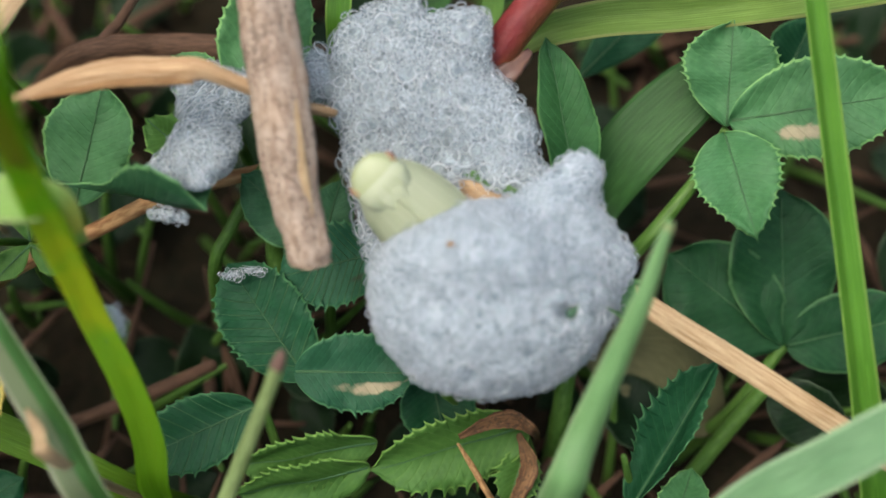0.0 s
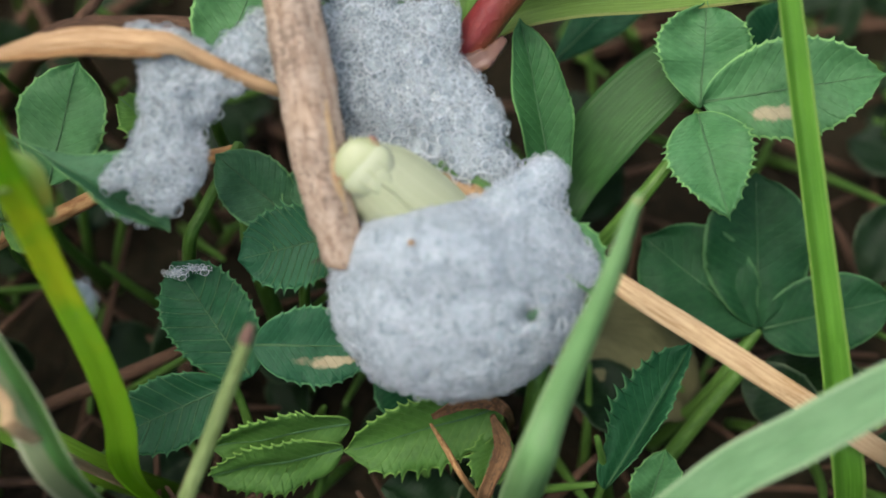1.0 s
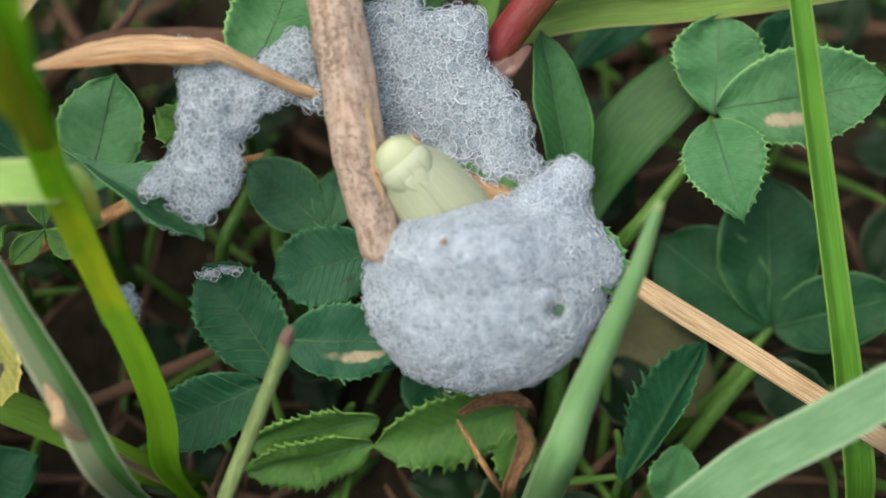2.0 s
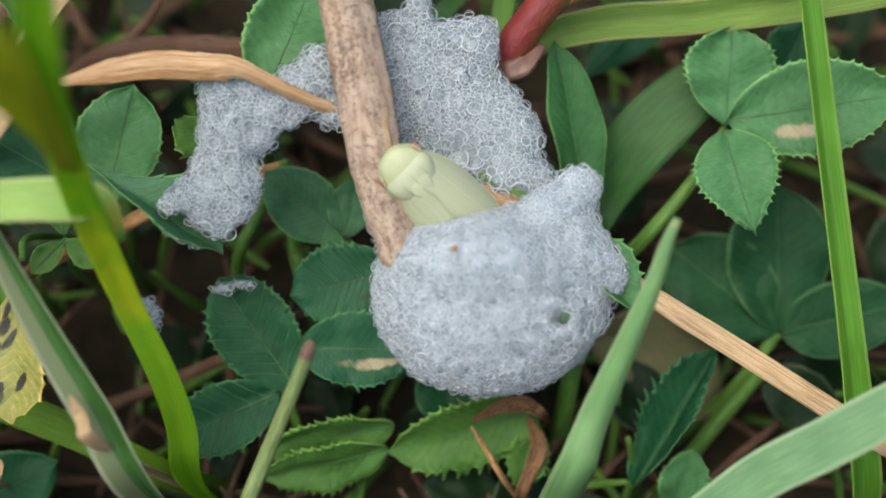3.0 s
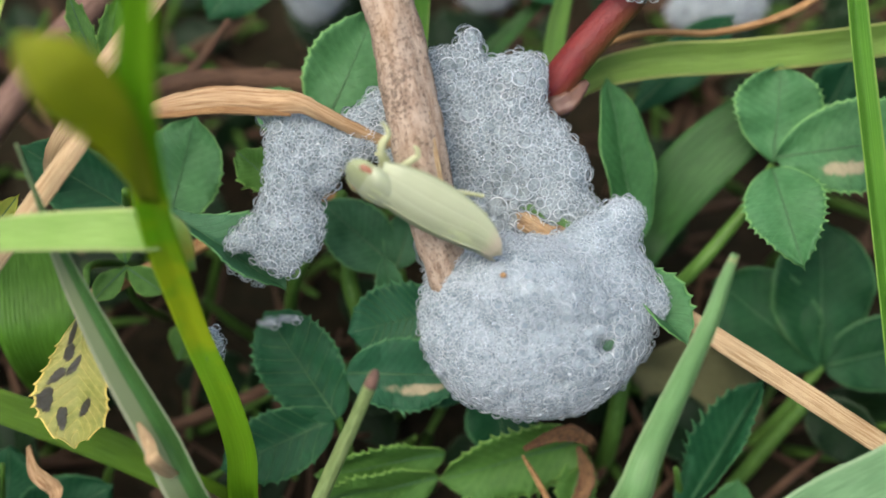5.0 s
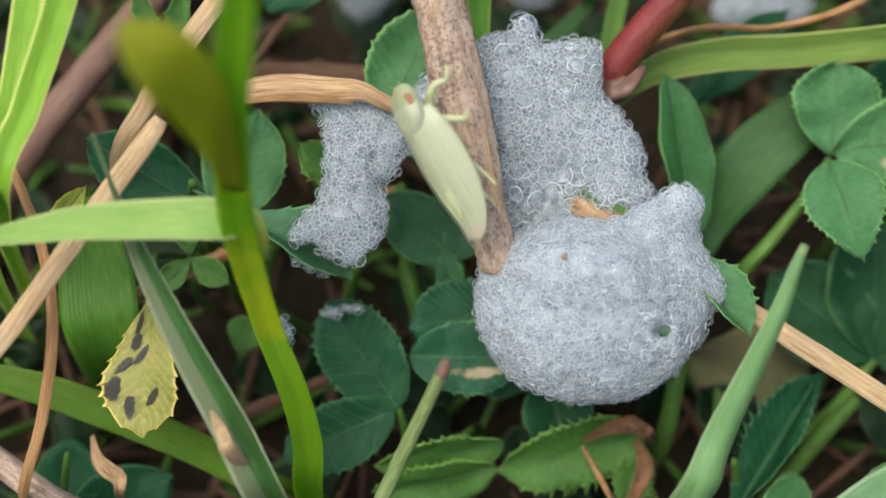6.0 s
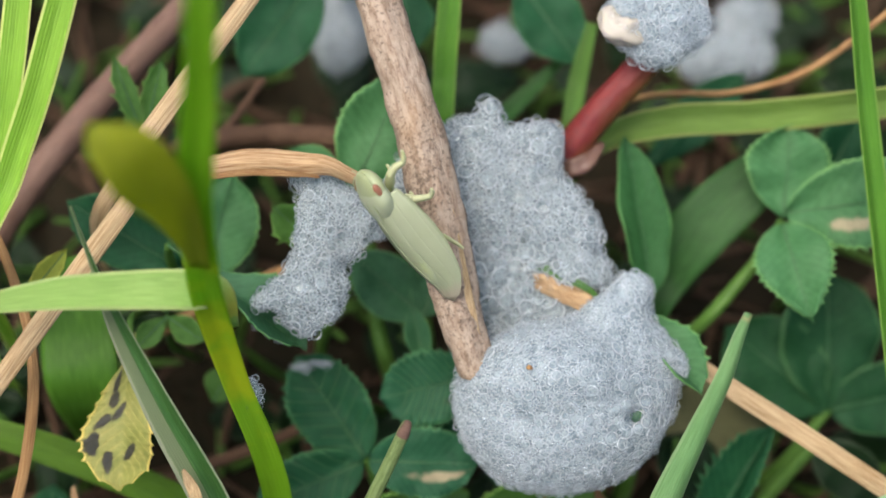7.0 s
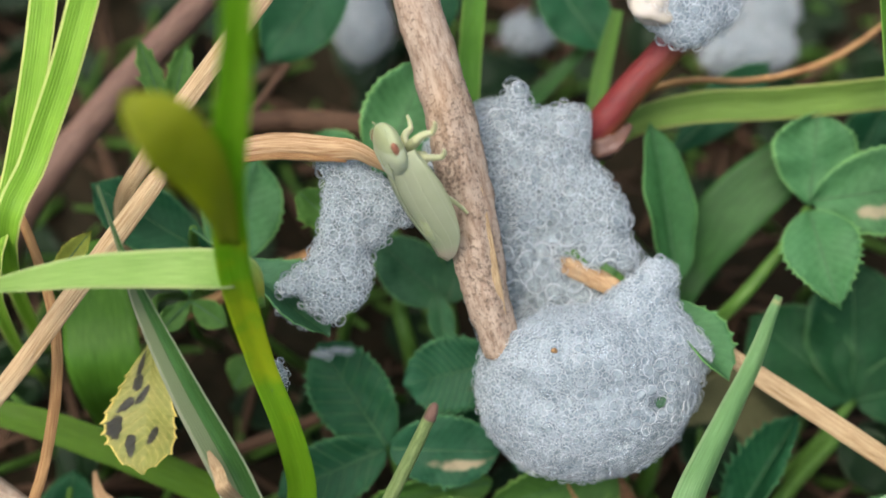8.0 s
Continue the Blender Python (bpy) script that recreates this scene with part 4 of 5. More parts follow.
clover("dusky green clover leaf half hidden by grass", [
    dict(base=(-11.14, 1.4, -3.4), tip=(-9.96, 5.69, -3), width=3.3, fold=0.12, sag=0.05, wide=0.55, blunt=0.55, teeth=14, tooth=0.03),
    dict(base=(-11.41, 1.56, -3.6), tip=(-16.36, 4.54, -2.6), width=2.7, fold=0.2, sag=0.05, wide=0.62, blunt=0.6, teeth=14, tooth=0.04)],
    [(-11.27, 1.47, -3.7, 0.16), (-11.4, -0.41, -5.5, 0.2), (*to_ground(-11.79, -2.6, -9), 0.22)], [LEAF_GREEN, LEAF_DARK])

clover("yellowing toothed leaflet with black spots", [
    dict(base=(-13.42, -1.06, -0.6), tip=(-13.68, -6.26, 0.1), width=3.0, fold=0.3, sag=0.04, roll=-14, wide=0.70, blunt=0.6, teeth=15, tooth=0.10)],
    [(-13.51, -0.64, -1, 0.12), (-13.79, 0.13, -3, 0.15), (*to_ground(-15.13, -0.1, -10), 0.18)], [LEAF_YELLOW], ribs=(-1,))

clover("folded toothed leaflet at the foot of a grass blade", [
    dict(base=(9.16, -9.9, -5.0), tip=(12.4, -4.73, -4.8), width=2.0, fold=1.1, sag=-0.15, roll=34, wide=0.55, blunt=0.5, teeth=18, tooth=0.12, wave=0.2),
    dict(base=(10.73, -10.8, -5), tip=(11.32, -8.45, -4.2), width=2.0, fold=0.3, sag=0.1, wide=0.5, blunt=0.6, teeth=11, tooth=0.07),
    dict(base=(13.03, -9.95, -4), tip=(15.72, -7.55, -3.2), width=1.3, fold=0.3, sag=0.1, teeth=11, tooth=0.08)],
    [(9.18, -9.95, -6, 0.16), (9, -11.95, -8, 0.2), (*to_ground(8.89, -14.03, -9), 0.22)], [LEAF_DARK, LEAF_GREEN, LEAF_GREEN])

clover("stacked bright green toothed leaflets low beside the froth ball", [
    dict(base=(-0.26, -7.35, -4.6), tip=(-5.21, -8.27, -4), width=2.3, fold=0.3, sag=0.1, roll=32, wide=0.5, blunt=0.5, teeth=18, tooth=0.15),
    dict(base=(-0.55, -8.35, -4.8), tip=(-5.31, -9.31, -4.2), width=2.3, fold=0.3, sag=0.1, roll=32, wide=0.5, blunt=0.5, teeth=18, tooth=0.15),
    dict(base=(5.37, -6.8, -5), tip=(-0.25, -8.49, -4.4), width=3.0, fold=0.3, sag=0.1, roll=18, wide=0.5, blunt=0.5, teeth=18, tooth=0.13),
    dict(base=(5.38, -7.21, -5.2), tip=(4.6, -9.89, -4.8), width=1.7, fold=0.3, sag=0.1, roll=10, teeth=12, tooth=0.15)],
    [(2.49, -9.06, -6, 0.2), (2.48, -10.36, -7, 0.2), (*to_ground(2.47, -11.93, -8), 0.22)], [LEAF_BRIGHT, LEAF_BRIGHT, LEAF_BRIGHT, LEAF_BRIGHT])

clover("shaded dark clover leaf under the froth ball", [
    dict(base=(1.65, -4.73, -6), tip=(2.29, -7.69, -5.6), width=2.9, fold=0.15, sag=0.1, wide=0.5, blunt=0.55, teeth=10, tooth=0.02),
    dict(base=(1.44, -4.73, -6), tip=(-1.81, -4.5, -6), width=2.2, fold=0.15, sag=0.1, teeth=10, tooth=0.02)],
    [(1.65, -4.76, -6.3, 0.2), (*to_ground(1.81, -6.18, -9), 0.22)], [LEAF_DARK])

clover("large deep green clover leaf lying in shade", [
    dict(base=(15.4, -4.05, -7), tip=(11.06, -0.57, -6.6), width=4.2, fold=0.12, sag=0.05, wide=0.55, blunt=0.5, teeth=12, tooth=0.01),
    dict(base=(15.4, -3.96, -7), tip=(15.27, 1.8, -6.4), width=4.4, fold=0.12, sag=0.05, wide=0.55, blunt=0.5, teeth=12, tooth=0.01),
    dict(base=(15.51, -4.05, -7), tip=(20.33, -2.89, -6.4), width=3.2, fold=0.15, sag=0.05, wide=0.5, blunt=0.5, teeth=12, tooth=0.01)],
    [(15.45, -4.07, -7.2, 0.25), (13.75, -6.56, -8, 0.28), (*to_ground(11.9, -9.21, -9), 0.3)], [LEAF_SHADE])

clover("green leaflet edge tucked under the froth ball", [
    dict(base=(5.64, 0.55, -1.4), tip=(8.46, -2.57, -0.5), width=2.2, fold=0.75, sag=0.02, roll=38, wide=0.62, blunt=0.6, teeth=12, tooth=0.08, wave=0.04)],
    [(6.24, 0.14, -1.8, 0.16), (6.13, -1.15, -4, 0.2), (*to_ground(6.26, -3.89, -8), 0.2)], [LEAF_GREEN])

clover("upright folded green leaflet with a fine pale margin", [
    dict(base=(7.28, 1.07, -4.6), tip=(6.11, 7.28, -3.8), width=2.3, fold=0.5, sag=0.05, roll=-22, wide=0.5, blunt=0.5, teeth=22, tooth=0.015)],
    [(7.31, 1.06, -4.8, 0.18), (*to_ground(8.01, -2.37, -8), 0.2)], [LEAF_UPRIGHT])

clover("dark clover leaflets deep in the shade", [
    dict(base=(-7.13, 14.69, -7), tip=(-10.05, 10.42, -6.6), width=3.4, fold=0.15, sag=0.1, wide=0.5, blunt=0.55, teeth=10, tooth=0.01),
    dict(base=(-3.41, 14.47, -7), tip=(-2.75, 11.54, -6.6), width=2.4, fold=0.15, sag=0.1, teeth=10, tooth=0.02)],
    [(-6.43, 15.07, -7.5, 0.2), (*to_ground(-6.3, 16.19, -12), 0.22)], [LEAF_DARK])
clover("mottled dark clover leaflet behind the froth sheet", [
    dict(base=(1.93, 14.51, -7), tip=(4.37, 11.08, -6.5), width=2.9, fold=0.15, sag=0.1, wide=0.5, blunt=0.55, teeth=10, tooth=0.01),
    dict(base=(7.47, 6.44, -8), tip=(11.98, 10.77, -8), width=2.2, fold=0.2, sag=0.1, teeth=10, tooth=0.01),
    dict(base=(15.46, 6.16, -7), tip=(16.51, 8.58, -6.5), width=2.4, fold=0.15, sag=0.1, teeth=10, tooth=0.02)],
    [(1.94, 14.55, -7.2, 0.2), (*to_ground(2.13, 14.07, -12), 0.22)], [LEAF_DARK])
clover("small feathery bright green leaf", [
    dict(base=(-13.36, 7.06, -2.5), tip=(-14.56, 10.3, -2), width=0.9, fold=0.3, sag=0.1, teeth=6, tooth=0.2),
    dict(base=(-13.3, 7.51, -2.5), tip=(-12.65, 10.16, -2), width=1.0, fold=0.3, sag=0.1, teeth=6, tooth=0.2),
    dict(base=(-13.37, 7.29, -2.5), tip=(-14.14, 7.92, -2.2), width=0.6, fold=0.3, sag=0.1, teeth=5, tooth=0.2)],
    [(-13.39, 7.07, -2.6, 0.1), (-13.88, 6.02, -5, 0.14), (*to_ground(-14.93, 4.61, -10), 0.16)], [LEAF_BRIGHT])
clover("small fresh green leaflets close to the soil", [
    dict(base=(-12.44, 0.04, -2.6), tip=(-10.95, -0.91, -2.2), width=1.1, fold=0.3, sag=0.1, teeth=5, tooth=0.05),
    dict(base=(-12.44, 0.04, -2.6), tip=(-13.58, -1.2, -2.2), width=1.0, fold=0.3, sag=0.1, teeth=5, tooth=0.05),
    dict(base=(-12.45, 0.15, -2.6), tip=(-12.6, 1.51, -2.2), width=0.9, fold=0.3, sag=0.1, teeth=5, tooth=0.05),
    dict(base=(-11.22, -3.82, -6), tip=(-10.51, -2.36, -6), width=1.6, fold=0.2, sag=0.1, teeth=6, tooth=0.02)],
    [(-12.49, 0.03, -2.8, 0.12), (-12.94, -1.41, -6, 0.15), (*to_ground(-13.54, -2.69, -10), 0.18)], [LEAF_BRIGHT])

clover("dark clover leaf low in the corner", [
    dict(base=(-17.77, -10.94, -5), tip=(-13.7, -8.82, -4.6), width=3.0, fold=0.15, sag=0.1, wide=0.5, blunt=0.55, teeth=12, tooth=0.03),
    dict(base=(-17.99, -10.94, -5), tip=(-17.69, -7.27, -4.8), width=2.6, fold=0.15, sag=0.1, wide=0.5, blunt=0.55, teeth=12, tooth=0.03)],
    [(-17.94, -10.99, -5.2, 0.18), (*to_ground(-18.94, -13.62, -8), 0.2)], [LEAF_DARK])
clover("small yellow-green leaf tip beside a straw", [
    dict(base=(-17.58, 0.6, -1), tip=(-15.99, 2.62, -0.6), width=0.9, fold=0.3, sag=0.1, teeth=8, tooth=0.06)],
    [(-17.65, 0.59, -1.2, 0.1), (*to_ground(-20.52, -1.64, -9), 0.14)], [LEAF_YELLOWISH])

# ---- grass ----
lime = thing("grass_tuft", "yellow-green grass blade with a pale side leaf, turning yellow low down", "grass", (-8.11, -11.76, -9), "grass blades")
part("blade", ribbon([(-7.34, 10.26, 17, 0.75), (-7.52, 8.3, 16, 0.8), (-7.81, 6.66, 14.5, 0.9), (-8.18, 5.24, 13, 1), (-8.63, 3.85, 10.8, 1.08), (-9, 2.43, 8, 1.12), (-9.25, 0.74, 5, 1.1), (-8.82, -2.13, 2.2, 0.97), (-8.06, -4.55, 0.8, 1.04), (-7.65, -6.65, -0.4, 1.11), (-7.75, -8.72, -2, 1.17), (*to_ground(-7.96, -11.73, -5), 1.17)],
                     n=60, fold=0.35, twist=(20, -10)), BLADE_LIME, lime)
part("side_leaf", ribbon([(-10.68, 5.85, 14.5, 0.2), (-10.18, 5.38, 14.5, 1.4), (-9.62, 4.83, 14, 1.9), (-9.15, 4.14, 12.6, 1.6), (-9.02, 3.14, 10, 1.05), (-9.1, 2.11, 7.6, 0.6)], n=30, fold=0.2, twist=(30, 0)), BLADE_YELLOWISH, lime, "yellowish bent side leaf")
part("pale_leaf", ribbon([(-18.59, 0.42, 4.6, 0.1), (-16.7, 0.81, 5, 0.7), (-14.32, 1.17, 5.3, 1.12), (-11.63, 1.31, 5.4, 1.33), (-9.94, 1.32, 5.3, 1.36), (-9.11, 1.17, 4.6, 1.1), (-8.82, -0.04, 3.4, 0.5)], n=40, fold=0.12, twist=8), BLADE_PALE, lime, "pale green leaf held level")

grass("grass", "pale-edged green grass blade", [(-16.23, 13.89, 3.4, 0.9), (-16.5, 11.12, 3.2, 1.0), (-16.89, 8.13, 3, 1.0), (-17.63, 4.53, 2.6, 0.95), (-18.82, 0.64, 1.5, 0.9), (*to_ground(-21.62, -4.95, -3), 0.9)], BLADE_EDGED, fold=0.3)
grass("grass", "green grass blade with a whitish margin", [(-13.99, 14.13, 4, 0.8), (-14.86, 11, 3.8, 1.05), (-15.72, 8.07, 3.5, 1.05), (-16.85, 5.11, 3, 1.0), (-18.05, 1.89, 2.2, 0.9), (*to_ground(-21.64, -3.59, -3), 0.9)], BLADE_EDGED, fold=0.35, twist=10)
grass("grass", "folded grey-green grass blade with a thin dried tip", [(-14.24, 4.14, 4.4, 0.08), (-13.83, 2.89, 4.1, 0.14), (-13.41, 1.71, 3.8, 0.3), (-12.74, 0.03, 3.4, 0.75), (-11.27, -2.88, 3, 1.2), (-9.85, -5.57, 2.4, 1.45), (-8.59, -8.45, 1.2, 1.5), (*to_ground(-7.61, -13.02, -3), 1.3)], BLADE_FOLD, fold=0.7, twist=-14, n=50)
grass("grass", "deep green grass blade lying low", [(-20.86, -4.35, -2.8, 0.9), (-18.19, -5.04, -3, 1.25), (-15.06, -6.2, -3.3, 1.35), (-12.16, -7.53, -3.8, 1.3), (-9.55, -9.15, -5, 1.2), (*to_ground(-7.24, -11.26, -8), 1.1)], BLADE_MOSS, fold=0.25)
grass("grass", "upright bright green grass blade with a sharp keel", [(13.74, 15.6, 0.4, 0.55), (14.21, 12.05, 0, 0.72), (14.74, 7.79, -0.4, 0.86), (16.04, -2.12, -0.8, 1.0), (16.65, -6.01, -1.4, 1.15), (17.21, -9.65, -2.2, 1.25), (*to_ground(18.73, -13.82, -6), 1.2)], BLADE_GREEN, fold=0.55, twist=12, n=50)
grass("grass", "broad grey-green grass blade with a blunt tip before the straw", [(9.15, 0.62, 4.2, 0.28), (8.84, -0.16, 4.2, 0.42), (8.37, -1.64, 4, 0.6), (7.55, -3.65, 3.6, 0.8), (6.62, -6.03, 3, 1.05), (5.86, -8.56, 2, 1.35), (*to_ground(5.27, -13.9, -4), 1.5)], BLADE_TUBE, fold=0.05, arch=0.75, n=44)
grass("grass", "broad pale green grass blade leaning out low", [(19.45, -3.64, 4, 0.8), (16.87, -5.15, 3.7, 1.5), (14.3, -6.72, 3.2, 1.65), (12.21, -7.96, 2.6, 1.6), (9.85, -10.12, 1, 1.5), (*to_ground(8.27, -13.45, -4), 1.4)], BLADE_BLUE, fold=0.3, twist=-20, n=40)
grass("grass", "level pale green grass blade beyond the red stalk", [(3.61, 5.9, -4.8, 0.3), (5.44, 7.57, -4.4, 1.1), (7.95, 8.2, -4, 1.35), (10.94, 8.36, -3.8, 1.35), (14.13, 8.66, -3.6, 1.35), (17.6, 9.15, -3.6, 1.3), (24.1, 10.52, -6, 1.2), (*to_ground(31.3, 12.81, -10), 1.1)], BLADE_OLIVE, fold=0.35, twist=-16, n=44)
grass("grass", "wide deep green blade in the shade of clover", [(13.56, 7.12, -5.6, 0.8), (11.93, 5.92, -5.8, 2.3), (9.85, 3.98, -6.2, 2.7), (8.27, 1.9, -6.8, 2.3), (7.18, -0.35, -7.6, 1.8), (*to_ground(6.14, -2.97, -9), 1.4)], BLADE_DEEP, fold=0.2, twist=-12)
grass("grass", "bright lime grass blade behind the froth", [(-1.1, 15.48, -3.4, 0.8), (-1.24, 12.69, -3.4, 0.95), (-1.41, 9.94, -3.6, 0.95), (-1.49, 6.77, -4.4, 0.9), (*to_ground(-1.32, 1.58, -8), 0.8)], BLADE_GREEN, fold=0.4)
grass("grass", "narrow green blade deep between clover", [(4.91, 12.58, -6, 0.5), (4.36, 10.2, -6.4, 0.8), (3.83, 7.07, -7, 0.8), (*to_ground(3.29, 3.15, -9), 0.8)], STALK_GREEN, fold=0.4)
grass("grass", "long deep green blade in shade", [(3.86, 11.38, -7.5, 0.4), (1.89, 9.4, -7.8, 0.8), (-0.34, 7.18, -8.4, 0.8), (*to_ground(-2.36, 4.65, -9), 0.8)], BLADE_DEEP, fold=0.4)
grass("grass", "dark green blade against the soil", [(-16.7, 2.4, -3.5, 1.2), (-16.3, -0.6, -3.6, 2.9), (-16.0, -3.6, -4.2, 2.8), (*to_ground(-16.57, -8.08, -8), 1.4)], BLADE_BACK, fold=0.2)

# ---- straws and stalks ----
stalk("cut_stalk", "cut grass stalk with a purplish tip", "stem", [(-2.65, -3.36, 3.4, 0.17), (-2.77, -3.68, 3.25, 0.22), (-3.29, -4.88, 2.6, 0.24), (-4.2, -6.89, 1.6, 0.27), (-5.76, -10.41, 0, 0.29), (*to_ground(-8.7, -17.1, -3), 0.3)], STALK_PALE, cut=True)
part("tip", tube([(-2.61, -3.27, 3.56, 0.12), (-2.71, -3.55, 3.5, 0.2), (-2.81, -3.8, 3.42, 0.235)], n=8), PURPLE, bpy.data.objects["cut_stalk"], "dry purplish tip")
grass("straw", "tan flattened straw lying across the lawn", [(-12.39, 4.79, 2.8, 0.5), (-12.87, 4.1, 2.8, 0.72), (-14.92, 1.26, 2.7, 0.74), (-17.18, -1.86, 2.5, 0.72), (-19.78, -5.17, 1.5, 0.7), (*to_ground(-24.98, -10.22, -4), 0.7)], STRAW, "straws", fold=-0.35)
grass("straw", "bent tan straw with frayed fibres", [(-6.53, 15.07, 1, 0.5), (-8.97, 11.57, 1.4, 0.72), (-10.78, 9.01, 1.6, 0.75), (-12.58, 6.5, 1.6, 0.75), (-13.49, 5.3, 1, 0.7), (-15.26, 3.28, -2, 0.65), (*to_ground(-18.12, -0.03, -7), 0.6)], STRAW, "straws", fold=-0.35)
grass("straw", "flat tan straw beside the froth ball", [(8.21, -1.32, -1.6, 0.5), (9.67, -2.45, -1.2, 0.76), (12.28, -4.1, -1.1, 0.8), (15.52, -6.2, -1.1, 0.8), (18.58, -8.18, -1.5, 0.75), (*to_ground(23.61, -10.76, -5), 0.7)], STRAW, "straws", fold=-0.25)
grass("straw", "thin curling rust-brown straw", [(-19.04, 4.66, 0.5, 0.3), (-17.84, 2.53, 0.8, 0.36), (-16.85, -0.2, 1, 0.4), (-16.61, -2.71, 1, 0.42), (-17.06, -5.89, 0.8, 0.42), (-17.98, -8.8, 0, 0.4), (*to_ground(-20.28, -12.96, -4), 0.4)], STRAW_RUST, "straws", fold=-0.5)
grass("straw", "short split straw against a grass blade", [(-10.48, -5.03, 3.5, 0.12), (-10.21, -5.64, 3.4, 0.42), (-9.62, -6.86, 3, 0.55), (*to_ground(-8.61, -11.4, -2), 0.4)], STRAW, "straws", fold=-0.4)
stalk("straw", "thin curved brown straw", "straw", [(18.21, 13.9, -4, 0.13), (15.95, 11.93, -4.2, 0.14), (13.47, 10.25, -4.5, 0.15), (10.52, 9.47, -5, 0.14), (6.81, 9.32, -5.6, 0.13), (*to_ground(2.74, 9.06, -9), 0.12)], STRAW_RUST, "straws")
stalk("straw", "broad dull brown dead stalk lying low", "straw", [(-2.35, 7.22, -6.5, 0.5), (-5.06, 7.5, -6.6, 0.52), (-8.77, 7.74, -6.8, 0.5), (-12.27, 7.32, -7, 0.5), (*to_ground(-19.14, 6.41, -10), 0.5)], STRAW_DULL_SHADED, "straws", rough=0.06)
stalk("straw", "dull brown twig lying in shade", "straw", [(-9.13, 10.09, -6, 0.14), (-10.18, 8.73, -6.3, 0.2), (-11.15, 7.2, -7, 0.22), (*to_ground(-12.32, 5.41, -10), 0.22)], STRAW_DULL_SHADED, "straws", rough=0.06)
stalk("straw", "orange-brown dead stalk near the soil", "straw", [(-4.43, 2.82, -5, 0.26), (-7.95, 1.87, -4.6, 0.3), (-10.85, 0.47, -4.4, 0.3), (-13.88, -0.94, -4.6, 0.3), (*to_ground(-19.69, -2.85, -9), 0.3)], STRAW_RUST, "straws", rough=0.05)
stalk("straw", "dull straw in deep shade", "straw", [(-6.78, -4.68, -7, 0.22), (-9.06, -5.69, -7.2, 0.28), (-12.54, -7.07, -7.6, 0.28), (*to_ground(-15.54, -8.42, -9), 0.26)], STRAW_DULL_SHADED, "straws", rough=0.05)
stalk("purple_stalk", "thick purplish stalk out of focus behind grass", "stem", [(-10.28, 15.14, -5, 0.62), (-13.58, 11.96, -6, 0.66), (-17.23, 8.28, -7, 0.7), (-21, 3.7, -8, 0.7), (*to_ground(-25.32, -0.7, -10), 0.7)], PURPLE, rough=0.03)
stalk("splinter", "thin rust-brown wood splinter lying in the leaves", "straw", [(2.72, -7.23, -3.4, 0.05), (3.23, -8.1, -3.7, 0.11), (4.06, -9.59, -4.4, 0.12), (*to_ground(5.4, -11.94, -8), 0.12)], STRAW_RUST, "straws")
for label, pts, mat in (
        ("crumpled rust-brown dead leaf under the froth ball", [(2.78, -6.98, -3.4, 0.2), (3.8, -6.56, -3.6, 0.35), (4.83, -6.48, -3.6, 0.45), (5.56, -7, -4, 0.3), (*to_ground(5.96, -8.75, -8), 0.3)], CRUMBLE),
        ("crumpled brown dead leaf edge", [(4.99, -7.03, -4.2, 0.2), (5.33, -8.12, -4.6, 0.45), (5, -9.18, -4.7, 0.4), (4.58, -10.39, -5, 0.5), (*to_ground(4.6, -12.56, -8), 0.6)], CRUMBLE),
        ("broad beige dead leaf in the shade", [(8.03, -4.14, -9, 1.0), (9.86, -4.83, -9, 3.4), (11.49, -6.01, -9.2, 3.4), (13.18, -7.23, -9.6, 1.6), (*to_ground(14.2, -7.99, -10), 1.0)], BEIGE)):
    grass("dead_leaf_scrap", label, pts, mat, "leaf litter", fold=0.5, twist=(-30, 40), ragged=0.09, n=44)
stalk("straw", "pale dead stalk speckled with black", "straw", [(-20.76, -6.43, -1.2, 0.5), (-18.68, -7.94, -1.2, 0.5), (-16.66, -9.31, -1.4, 0.5), (*to_ground(-14.61, -12.59, -6), 0.45)], STEM_DRY, "straws", rough=0.05)
grass("dead_leaf_scrap", "small curled tan leaf scrap", [(-16.15, -6.78, -2.6, 0.2), (-15.72, -7.68, -2.2, 0.5), (-15.14, -8.36, -2.4, 0.5), (-15.19, -9.14, -3, 0.2), (*to_ground(-16.4, -10.96, -8), 0.1)], TAN, "leaf litter", fold=0.6, twist=(-40, 60), ragged=0.04)
stalk("clover_stalk", "green clover stalk rising from the soil", "stem", [(14.62, -5.77, -7, 0.3), (13.21, -7.62, -7.6, 0.34), (11.33, -10.23, -8.4, 0.34), (*to_ground(10.05, -11.96, -9), 0.34)], STALK_GREEN)
stalk("clover_stalk", "dark green stalk under the froth ball", "stem", [(7.06, -3.67, -6, 0.36), (6.87, -5.44, -6.4, 0.38), (6.62, -7.58, -7.5, 0.4), (*to_ground(6.51, -9.65, -9), 0.4)], STALK_GREEN)
stalk("clover_stalk", "pale green stalk under the froth drape", "stem", [(-3.95, 1.33, -5, 0.3), (-4.2, -0.36, -5.6, 0.34), (-3.75, -2.35, -6.6, 0.36), (*to_ground(-3.56, -5.6, -9), 0.36)], STALK_GREEN)
stalk("clover_stalk", "slender green stalk beside the dead stem", "stem", [(-4.35, 2.99, -4.5, 0.22), (-5.71, 0.7, -5, 0.24), (-6.52, -1, -5.8, 0.26), (*to_ground(-7.64, -4.76, -9), 0.26)], STALK_GREEN)


